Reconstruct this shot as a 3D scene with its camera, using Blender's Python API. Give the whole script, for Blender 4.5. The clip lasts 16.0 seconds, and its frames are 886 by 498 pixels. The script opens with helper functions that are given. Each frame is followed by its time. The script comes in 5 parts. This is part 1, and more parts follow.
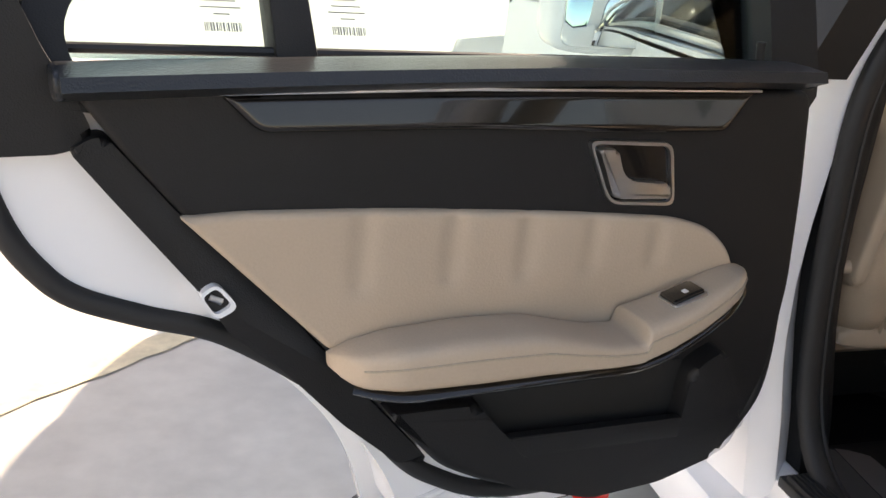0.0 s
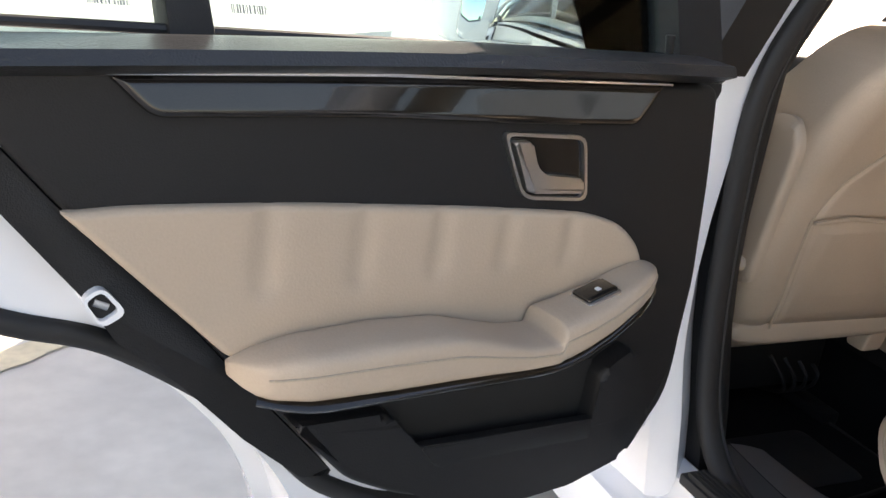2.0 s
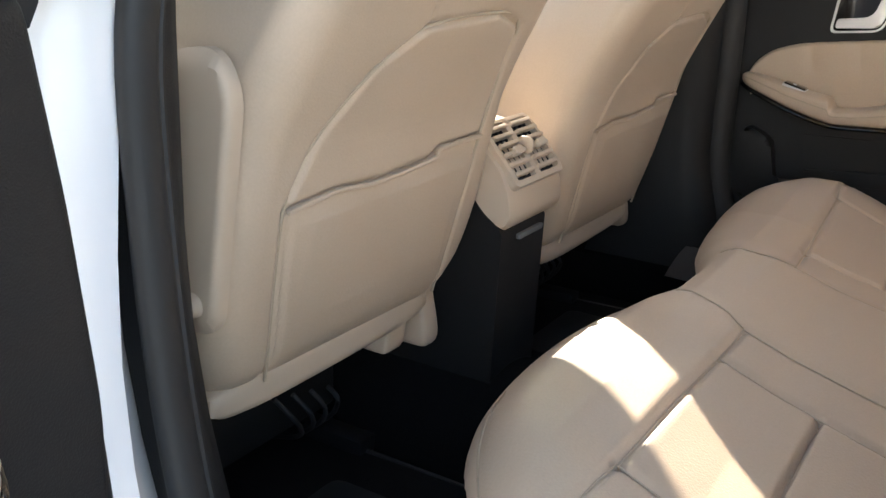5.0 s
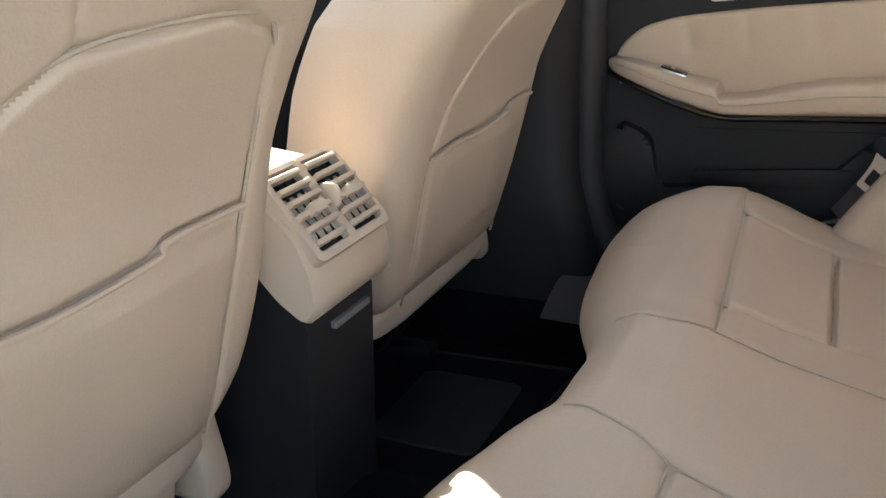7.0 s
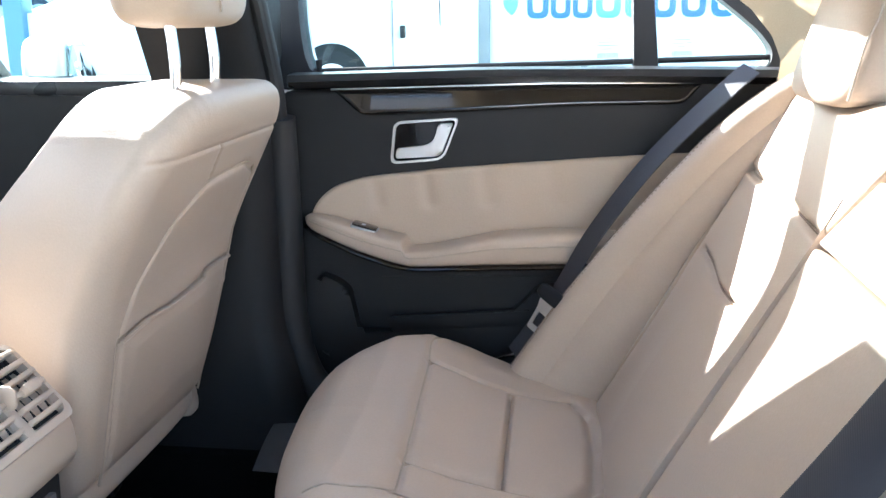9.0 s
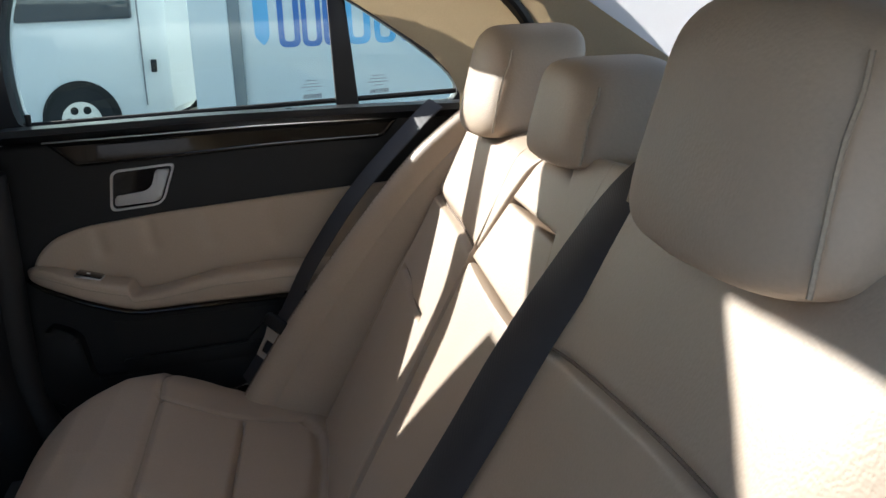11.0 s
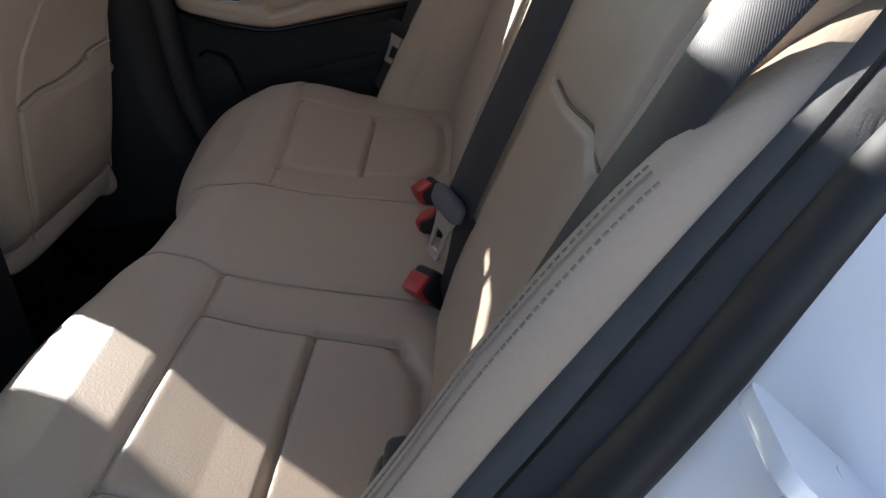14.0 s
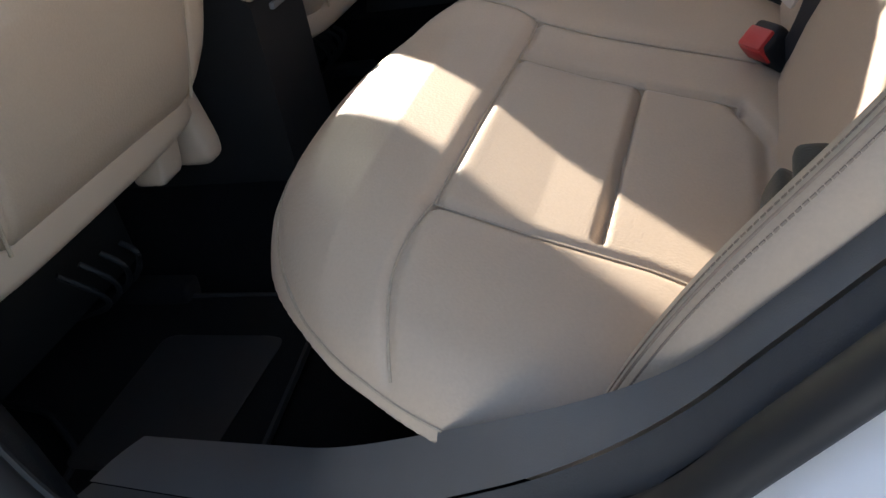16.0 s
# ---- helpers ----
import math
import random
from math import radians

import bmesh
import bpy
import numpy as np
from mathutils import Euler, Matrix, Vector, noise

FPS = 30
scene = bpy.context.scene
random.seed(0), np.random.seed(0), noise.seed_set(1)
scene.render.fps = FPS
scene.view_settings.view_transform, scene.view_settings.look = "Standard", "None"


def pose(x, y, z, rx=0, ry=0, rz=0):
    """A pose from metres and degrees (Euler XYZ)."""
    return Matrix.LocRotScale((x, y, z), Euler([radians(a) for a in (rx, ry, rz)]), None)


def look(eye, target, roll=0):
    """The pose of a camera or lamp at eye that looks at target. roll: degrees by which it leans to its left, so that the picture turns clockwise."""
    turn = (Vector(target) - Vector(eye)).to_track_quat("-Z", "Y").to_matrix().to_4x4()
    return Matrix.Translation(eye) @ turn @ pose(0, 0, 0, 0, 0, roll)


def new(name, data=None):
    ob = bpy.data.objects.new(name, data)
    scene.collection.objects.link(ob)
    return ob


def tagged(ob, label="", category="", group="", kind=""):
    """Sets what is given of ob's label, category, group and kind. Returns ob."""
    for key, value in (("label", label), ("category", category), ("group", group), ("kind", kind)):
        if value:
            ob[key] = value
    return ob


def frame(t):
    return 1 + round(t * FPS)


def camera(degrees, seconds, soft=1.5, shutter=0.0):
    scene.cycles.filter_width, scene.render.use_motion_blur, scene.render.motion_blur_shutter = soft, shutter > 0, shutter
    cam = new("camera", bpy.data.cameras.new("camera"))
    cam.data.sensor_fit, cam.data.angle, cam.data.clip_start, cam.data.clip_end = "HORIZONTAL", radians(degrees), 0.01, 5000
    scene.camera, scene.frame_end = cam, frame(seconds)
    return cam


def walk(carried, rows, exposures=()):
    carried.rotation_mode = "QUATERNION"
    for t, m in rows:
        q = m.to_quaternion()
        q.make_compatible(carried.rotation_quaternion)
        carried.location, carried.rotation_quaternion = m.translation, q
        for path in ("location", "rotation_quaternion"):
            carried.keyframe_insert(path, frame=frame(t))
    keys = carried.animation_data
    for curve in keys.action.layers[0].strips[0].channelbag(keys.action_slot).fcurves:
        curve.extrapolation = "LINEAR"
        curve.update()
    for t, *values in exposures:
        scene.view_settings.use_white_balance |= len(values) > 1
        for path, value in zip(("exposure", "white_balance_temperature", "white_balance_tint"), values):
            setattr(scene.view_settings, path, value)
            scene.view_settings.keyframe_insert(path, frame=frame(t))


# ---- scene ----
cam = camera(50.7, 16.0)
PATH = [
    (0, (-1.684, -0.653, 1.245), (-1.159, 1.145, 0.546), 4.4),
    (0.5, (-1.666, -0.627, 1.220), (-1.113, 1.154, 0.497), 4.1),
    (1, (-1.659, -0.615, 1.191), (-1.080, 1.124, 0.391), 4.7),
    (1.5, (-1.665, -0.613, 1.192), (-1.026, 1.116, 0.416), 5.1),
    (2, (-1.702, -0.588, 1.216), (-0.920, 1.126, 0.546), 6.8),
    (2.5, (-1.685, -0.533, 1.199), (-0.699, 1.083, 0.553), 5.6),
    (3, (-1.652, -0.427, 1.169), (-0.401, 1.015, 0.573), 5.0),
    (3.5, (-1.579, -0.345, 1.138), (-0.206, 0.981, 0.542), 3.5),
    (4, (-1.473, -0.259, 1.110), (0.056, 0.889, 0.521), 2.7),
    (4.2, (-1.430, -0.218, 1.107), (0.151, 0.847, 0.502), 2.5),
    (6.3, (-0.957, -0.027, 1.045), (0.679, 0.909, 0.376), 0.6),
    (6.5, (-0.914, 0.001, 1.042), (0.744, 0.884, 0.356), -0.5),
    (7, (-0.821, 0.023, 1.063), (0.906, 0.778, 0.395), -1.6),
    (7.5, (-0.779, 0.017, 1.107), (1.019, 0.647, 0.498), -1.5),
    (8, (-0.790, -0.003, 1.145), (1.060, 0.516, 0.589), -1.1),
    (8.5, (-0.821, -0.027, 1.155), (1.079, 0.360, 0.666), -1.3),
    (9, (-0.843, -0.067, 1.174), (1.082, 0.190, 0.695), -0.6),
    (9.5, (-0.862, -0.102, 1.193), (1.085, 0.024, 0.752), -0.6),
    (10, (-0.888, -0.125, 1.209), (1.071, -0.133, 0.806), 0.3),
    (10.2, (-0.900, -0.135, 1.210), (1.059, -0.192, 0.809), -0.2),
    (12.3, (-1.048, -0.242, 1.189), (0.852, -0.535, 0.639), -5.6),
    (12.5, (-1.059, -0.247, 1.177), (0.836, -0.487, 0.584), -6.4),
    (13, (-1.082, -0.260, 1.143), (0.799, -0.335, 0.467), -7.7),
    (13.5, (-1.105, -0.255, 1.113), (0.749, -0.182, 0.368), -9.1),
    (14, (-1.111, -0.243, 1.070), (0.699, -0.051, 0.242), -10.0),
    (14.5, (-1.123, -0.219, 1.035), (0.644, 0.087, 0.149), -11.4),
    (15, (-1.125, -0.188, 1.008), (0.587, 0.251, 0.072), -11.6),
    (15.5, (-1.120, -0.154, 0.980), (0.527, 0.394, -0.014), -12.2),
    (16, (-1.115, -0.118, 0.973), (0.463, 0.553, -0.056), -13.7),
]
EXPOSURE = [(0.0, 1.75, 8500, 20), (1.2, 1.65, 8400, 20), (2.0, 2.0, 8000, 18), (3.5, 2.7, 7450, 14), (6.5, 2.75, 7000, 9), (7.0, 2.88, 6800, 8), (8.0, 3.18, 6100, 9), (9.0, 3.2, 5750, 9), (9.5, 2.65, 5800, 8), (10.0, 1.8, 6050, 8), (12.5, 0.9, 6350, 14), (14.5, 1.65, 6200, 12), (16.0, 2.08, 6800, 12)]
walk(cam, [(t, look(eye, target, roll)) for t, eye, target, roll in PATH], EXPOSURE)

# ---- light ----
GZ = 0.10                                   # height of the ground
SUN_DIR = Vector((0.675, 0.613, 0.41)).normalized()      # towards the sun
world = bpy.data.worlds.new("sky")
scene.world = world
world.use_nodes = True
wn = world.node_tree.nodes
sky = wn.new("ShaderNodeTexSky")
sky.sky_type, sky.sun_disc = "NISHITA", False
sky.sun_elevation = math.asin(SUN_DIR.z)
sky.sun_rotation = math.atan2(SUN_DIR.x, SUN_DIR.y)
sky.air_density, sky.dust_density = 1.0, 1.5
world.node_tree.links.new(sky.outputs[0], wn["Background"].inputs[0])
wn["Background"].inputs[1].default_value = 0.125
sun_data = bpy.data.lights.new("sun", "SUN")
sun_data.energy, sun_data.angle, sun_data.color = 4.8, radians(0.53), (1.0, 0.96, 0.88)
sun = new("sun", sun_data)
sun.matrix_world = look(SUN_DIR * 20, (0, 0, 0))

# ---- materials ----
def material(name, color, rough=0.5, metal=0.0, coat=0.0, grain=None, bump=None, vary=0.0, vary_scale=4.0, spec=0.5, weave=None):
    """A principled surface: vary is a soft change of tone at vary_scale per metre; grain (scale, amount) a fine one; bump (scale, strength, kind)."""
    m = bpy.data.materials.new(name)
    m.use_nodes = True
    nt = m.node_tree
    bs = nt.nodes["Principled BSDF"]
    bs.inputs["Roughness"].default_value, bs.inputs["Metallic"].default_value = rough, metal
    bs.inputs["Coat Weight"].default_value, bs.inputs["Coat Roughness"].default_value = coat, 0.03
    bs.inputs["Specular IOR Level"].default_value = spec
    bs.inputs["Base Color"].default_value = (*color, 1)
    co = nt.nodes.new("ShaderNodeTexCoord")
    last = None

    def mix(tex_out, amount, last):
        ramp = nt.nodes.new("ShaderNodeMapRange")
        ramp.inputs[1].default_value, ramp.inputs[2].default_value = 0.25, 0.75
        ramp.inputs[3].default_value, ramp.inputs[4].default_value = 1 - amount, 1 + amount
        nt.links.new(tex_out, ramp.inputs[0])
        mul = nt.nodes.new("ShaderNodeVectorMath")
        mul.operation = "SCALE"
        if last is None:
            mul.inputs[0].default_value = color
        else:
            nt.links.new(last, mul.inputs[0])
        nt.links.new(ramp.outputs[0], mul.inputs["Scale"])
        return mul.outputs[0]

    if vary:
        tex = nt.nodes.new("ShaderNodeTexNoise")
        tex.inputs["Scale"].default_value, tex.inputs["Detail"].default_value = vary_scale, 4
        nt.links.new(co.outputs["Object"], tex.inputs["Vector"])
        last = mix(tex.outputs["Fac"], vary, last)
        rr = nt.nodes.new("ShaderNodeMapRange")
        rr.inputs[3].default_value, rr.inputs[4].default_value = max(0.02, rough - 0.08), min(1, rough + 0.08)
        nt.links.new(tex.outputs["Fac"], rr.inputs[0])
        nt.links.new(rr.outputs[0], bs.inputs["Roughness"])
    if grain:
        tex = nt.nodes.new("ShaderNodeTexNoise")
        tex.inputs["Scale"].default_value, tex.inputs["Detail"].default_value = grain[0], 3
        nt.links.new(co.outputs["Object"], tex.inputs["Vector"])
        last = mix(tex.outputs["Fac"], grain[1], last)
    if last is not None:
        nt.links.new(last, bs.inputs["Base Color"])
    if bump:
        scale, strength, kind = bump
        if kind == "voronoi":
            tex = nt.nodes.new("ShaderNodeTexVoronoi")
            tex.feature = "SMOOTH_F1"
            out = tex.outputs["Distance"]
        else:
            tex = nt.nodes.new("ShaderNodeTexNoise")
            tex.inputs["Detail"].default_value = 3
            out = tex.outputs["Fac"]
        tex.inputs["Scale"].default_value = scale
        nt.links.new(co.outputs["Object"], tex.inputs["Vector"])
        bp = nt.nodes.new("ShaderNodeBump")
        bp.inputs["Strength"].default_value, bp.inputs["Distance"].default_value = strength, 0.002
        nt.links.new(out, bp.inputs["Height"])
        nt.links.new(bp.outputs[0], bs.inputs["Normal"])
    if weave:
        uv = nt.nodes.new("ShaderNodeUVMap")
        wv = nt.nodes.new("ShaderNodeTexWave")
        wv.bands_direction = "DIAGONAL"
        wv.inputs["Scale"].default_value, wv.inputs["Distortion"].default_value, wv.inputs["Detail"].default_value = 250, 0.4, 0
        nt.links.new(uv.outputs[0], wv.inputs["Vector"])
        bp = nt.nodes.new("ShaderNodeBump")
        bp.inputs["Strength"].default_value, bp.inputs["Distance"].default_value = 0.2, 0.0008
        nt.links.new(wv.outputs["Fac"], bp.inputs["Height"])
        nt.links.new(bp.outputs[0], bs.inputs["Normal"])
    return m


M_LEATHER = material("cream_leather", (0.47, 0.372, 0.283), 0.48, vary=0.035, vary_scale=7, grain=(300, 0.03), bump=(420, 0.11, "voronoi"), spec=0.4)
M_SEATPLAST = material("cream_plastic", (0.47, 0.375, 0.287), 0.5, vary=0.03, vary_scale=9, bump=(900, 0.12, "noise"))
M_SEAM = material("seam_thread", (0.40, 0.33, 0.25), 0.7, grain=(400, 0.1))
# brown of the stitch thread, also used to paint shade into the seams
M_THREADSHADE = material("brown_thread_seam_shade", (0.24, 0.185, 0.145), 0.9, grain=(300, 0.1))
M_BLACK = material("black_soft_plastic", (0.0095, 0.0095, 0.0105), 0.55, vary=0.10, vary_scale=6, bump=(700, 0.2, "voronoi"), spec=0.35)
M_BLACKLEATHER = material("black_padded_vinyl", (0.018, 0.019, 0.021), 0.30, vary=0.1, vary_scale=8, bump=(500, 0.3, "voronoi"))
M_GLOSS = material("gloss_black_wood", (0.010, 0.008, 0.007), 0.08, coat=0.6, grain=(40, 0.3), spec=0.4)
M_CARPET = material("black_carpet", (0.005, 0.005, 0.0055), 0.95, grain=(500, 0.4), bump=(600, 0.8, "noise"), spec=0.1)
M_MAT = material("black_floor_mat", (0.007, 0.007, 0.0075), 0.9, grain=(600, 0.4), bump=(700, 0.8, "noise"), spec=0.15)
M_RUBBER = material("black_rubber_seal", (0.014, 0.014, 0.015), 0.6, vary=0.15, vary_scale=12)
M_PAINT = material("white_car_paint", (0.78, 0.78, 0.79), 0.22, coat=1.0, vary=0.015, vary_scale=3)
M_JAMB = material("white_jamb_paint", (0.86, 0.855, 0.87), 0.32, coat=0.6, vary=0.02, vary_scale=4)
M_CHROME = material("satin_chrome", (0.60, 0.60, 0.60), 0.28, 1.0, grain=(600, 0.04))
M_BRIGHT = material("polished_chrome", (0.85, 0.85, 0.85), 0.08, 1.0)
M_HEADLINER = material("beige_headliner_cloth", (0.52, 0.45, 0.34), 0.9, grain=(700, 0.08), vary=0.04, vary_scale=3, bump=(900, 0.3, "noise"), spec=0.2)
M_SHELF = material("black_shelf_cloth", (0.018, 0.018, 0.02), 0.9, grain=(500, 0.3), spec=0.2)
M_BELT = material("charcoal_belt_webbing", (0.033, 0.032, 0.036), 0.5, vary=0.08, vary_scale=10, spec=0.4, weave=True)
M_RED = material("red_buckle_plastic", (0.50, 0.03, 0.03), 0.4, vary=0.05)
M_REFLECT = material("red_reflector", (0.85, 0.03, 0.02), 0.15, coat=0.8, vary=0.1, vary_scale=60)
M_GREY = material("grey_trim_plastic", (0.13, 0.128, 0.128), 0.65, vary=0.06, vary_scale=10, bump=(700, 0.2, "noise"), spec=0.3)
M_TRIMGREY = material("smooth_grey_trim", (0.20, 0.195, 0.195), 0.6, vary=0.05, vary_scale=12, bump=(900, 0.1, "noise"), spec=0.3)
# near-black that paints shade into recesses, holes and the space under seats
M_PAINTSHADE = material("painted_dark_shade", (0.008, 0.008, 0.008), 0.7, vary=0.1)
M_STEEL = material("zinc_steel", (0.55, 0.50, 0.42), 0.35, 1.0, vary=0.1, vary_scale=20)
M_CONCRETE = material("pale_concrete", (0.52, 0.495, 0.45), 0.85, vary=0.16, vary_scale=1.7, grain=(14, 0.09), bump=(45, 0.25, "noise"))
M_YELLOW = material("worn_yellow_paint", (0.60, 0.525, 0.37), 0.8, vary=0.15, vary_scale=9, grain=(40, 0.12))
M_CRACK = material("dark_joint", (0.10, 0.095, 0.085), 0.9, vary=0.2)
M_WALL = material("white_wall_paint", (0.78, 0.79, 0.79), 0.8, vary=0.03, vary_scale=1.5, grain=(50, 0.03))
M_BLUE1 = material("royal_blue_print", (0.045, 0.16, 0.48), 0.6, vary=0.05)
M_BLUE2 = material("sky_blue_print", (0.16, 0.48, 0.80), 0.6, vary=0.05)
M_GREYPRINT = material("grey_print", (0.25, 0.26, 0.27), 0.6, vary=0.05)
M_POST = material("blue_post_paint", (0.10, 0.22, 0.62), 0.5, vary=0.06)
M_TYRE = material("tyre_rubber", (0.02, 0.02, 0.021), 0.8, vary=0.15)
M_ALLOY = material("alloy_wheel", (0.55, 0.56, 0.57), 0.3, 0.9, vary=0.05)
M_DKBODY = material("dark_car_paint", (0.05, 0.055, 0.065), 0.25, coat=1.0, vary=0.02)
M_SILVER = material("silver_car_paint", (0.45, 0.46, 0.48), 0.3, 0.4, coat=1.0, vary=0.02)
M_REDPAINT = material("red_paint", (0.45, 0.05, 0.04), 0.4, vary=0.06)
M_DKGLASS = material("dark_car_glass", (0.02, 0.025, 0.028), 0.06, coat=0.5)
M_PRINTWHITE = material("white_marking", (0.7, 0.7, 0.7), 0.6, vary=0.03)


def glass(name, tint, rough=0.0):
    m = bpy.data.materials.new(name)
    m.use_nodes = True
    nt = m.node_tree
    out = nt.nodes["Material Output"]
    nt.nodes.remove(nt.nodes["Principled BSDF"])
    clear, gloss, mixer, fres = (nt.nodes.new("ShaderNode" + k) for k in ("BsdfTransparent", "BsdfGlossy", "MixShader", "Fresnel"))
    clear.inputs[0].default_value = (*tint, 1)
    gloss.inputs["Roughness"].default_value = rough
    fres.inputs[0].default_value = 1.45
    nt.links.new(fres.outputs[0], mixer.inputs[0])
    nt.links.new(clear.outputs[0], mixer.inputs[1])
    nt.links.new(gloss.outputs[0], mixer.inputs[2])
    nt.links.new(mixer.outputs[0], out.inputs[0])
    return m


M_GLASS = glass("clear_car_glass", (0.94, 0.97, 0.96))
M_TEAL = glass("green_tinted_glass", (0.84, 0.95, 0.93))
M_MIRROR = material("mirror_glass", (0.75, 0.78, 0.78), 0.02, 1.0)

# ---- mesh helpers ----
def part(name, bm, mat, parent=None, label="", sharp=40, recalc=True, m=None):
    """Links a bmesh as ONE mesh object under parent."""
    if recalc:
        bmesh.ops.recalc_face_normals(bm, faces=bm.faces)
    lim = radians(sharp)
    for f in bm.faces:
        f.smooth = True
    for e in bm.edges:
        if len(e.link_faces) == 2 and e.calc_face_angle(0) > lim:
            e.smooth = False
    me = bpy.data.meshes.new(name)
    bm.to_mesh(me)
    bm.free()
    me.materials.append(mat)
    ob = new(name, me)
    if parent is not None:
        ob.parent = parent
    if m is not None:
        ob.matrix_basis = m
    if label:
        tagged(ob, label)
    return ob


def thing(name, label, category, group="", kind="", m=None):
    ob = new(name)
    ob.empty_display_size = 0.05
    if m is not None:
        ob.matrix_basis = m
    return tagged(ob, label, category, group, kind)


def box(x0, x1, y0, y1, z0, z1, bevel=0.0, seg=2):
    bm = bmesh.new()
    bmesh.ops.create_cube(bm, size=1)
    for v in bm.verts:
        v.co = ((x0 + x1) / 2 + v.co.x * (x1 - x0), (y0 + y1) / 2 + v.co.y * (y1 - y0), (z0 + z1) / 2 + v.co.z * (z1 - z0))
    if bevel:
        bmesh.ops.bevel(bm, geom=bm.edges[:], offset=bevel, segments=seg, affect="EDGES", profile=0.5)
    return bm


def grid(fn, nu, nv, closed_u=False, cap=False):
    """A sheet of nu x nv points fn(i / nu', j / nv')."""
    bm = bmesh.new()
    us = nu if closed_u else nu - 1
    rows = [[bm.verts.new(fn(i / us, j / (nv - 1))) for j in range(nv)] for i in range(nu)]
    for i in range(us):
        a, b = rows[i], rows[(i + 1) % nu]
        for j in range(nv - 1):
            bm.faces.new((a[j], b[j], b[j + 1], a[j + 1]))
    if cap:
        for j in (0, nv - 1):
            bm.faces.new([r[j] for r in rows])
    return bm


def smooth_line(pts, n=8, closed=False):
    """Catmull-Rom through the points, n steps a piece."""
    pts = [Vector(p) for p in pts]
    k, out = len(pts), []
    for i in range(k if closed else k - 1):
        if closed:
            p0, p1, p2, p3 = (pts[(i + d) % k] for d in (-1, 0, 1, 2))
        else:
            p0, p1, p2, p3 = pts[max(i - 1, 0)], pts[i], pts[i + 1], pts[min(i + 2, k - 1)]
        for s in range(n):
            t = s / n
            out.append(0.5 * (2 * p1 + (p2 - p0) * t + (2 * p0 - 5 * p1 + 4 * p2 - p3) * t * t + (3 * p1 - p0 - 3 * p2 + p3) * t ** 3))
    if not closed:
        out.append(pts[-1].copy())
    return out


def sweep(path, profile, up=(0, 0, 1), closed=False, caps=True):
    """Carries the profile's (side, up) points along the path."""
    bm, rings, up, k = bmesh.new(), [], Vector(up), len(path)
    for i, p in enumerate(path):
        a, b = (path[i - 1] if i or closed else p), (path[(i + 1) % k] if i < k - 1 or closed else p)
        d = (b - a).normalized()
        side = d.cross(up)
        side = side.normalized() if side.length > 1e-5 else Vector((1, 0, 0))
        top = side.cross(d)
        rings.append([bm.verts.new(p + side * s + top * t) for s, t in profile])
    n = len(profile)
    for i in range(k if closed else k - 1):
        a, b = rings[i], rings[(i + 1) % k]
        for j in range(n):
            bm.faces.new((a[j], a[(j + 1) % n], b[(j + 1) % n], b[j]))
    if caps and not closed:
        bm.faces.new(rings[0])
        bm.faces.new(rings[-1])
    return bm


def ring(r, n=8, sx=1.0, sy=1.0):
    return [(r * sx * math.cos(2 * math.pi * i / n), r * sy * math.sin(2 * math.pi * i / n)) for i in range(n)]


def rounded(pts, r, seg=4):
    """A 2D polygon with its corners rounded; r is one radius or one a corner."""
    out, k = [], len(pts)
    for i in range(k):
        p, a, b = Vector(pts[i]), Vector(pts[i - 1]), Vector(pts[(i + 1) % k])
        rad = r[i] if isinstance(r, (list, tuple)) else r
        da, db = (a - p), (b - p)
        cut = min(rad, da.length * 0.48, db.length * 0.48)
        p1, p2 = p + da.normalized() * cut, p + db.normalized() * cut
        for s in range(seg + 1):
            t = s / seg
            out.append((1 - t) ** 2 * p1 + 2 * t * (1 - t) * p + t * t * p2)
    return out


def slab(poly, place, d0, d1, bevel=0.0, seg=2):
    """A plate: the 2D polygon carried from depth d0 to d1 by place(a, b, depth)."""
    bm = bmesh.new()
    lo = [bm.verts.new(place(p[0], p[1], d0)) for p in poly]
    hi = [bm.verts.new(place(p[0], p[1], d1)) for p in poly]
    bm.faces.new(lo)
    top = bm.faces.new(hi)
    n = len(poly)
    for i in range(n):
        bm.faces.new((lo[i], lo[(i + 1) % n], hi[(i + 1) % n], hi[i]))
    if bevel:
        bmesh.ops.bevel(bm, geom=list(top.edges), offset=bevel, segments=seg, affect="EDGES", profile=0.5)
    return bm


def frame_slab(outer, inner, place, d0, d1):
    """A ring-shaped plate between two polygons of as many points."""
    bm, n = bmesh.new(), len(outer)
    loops = [[bm.verts.new(place(p[0], p[1], d)) for p in poly] for poly, d in ((outer, d0), (outer, d1), (inner, d1), (inner, d0))]
    for a in range(4):
        A, B = loops[a], loops[(a + 1) % 4]
        for i in range(n):
            bm.faces.new((A[i], A[(i + 1) % n], B[(i + 1) % n], B[i]))
    return bm


def cylinder(p, q, r, n=16, r2=None):
    p, q = Vector(p), Vector(q)
    bm = bmesh.new()
    bmesh.ops.create_cone(bm, cap_ends=True, segments=n, radius1=r, radius2=r if r2 is None else r2, depth=(q - p).length)
    m = Matrix.Translation((p + q) / 2) @ (q - p).to_track_quat("Z", "Y").to_matrix().to_4x4()
    bmesh.ops.transform(bm, matrix=m, verts=bm.verts)
    return bm


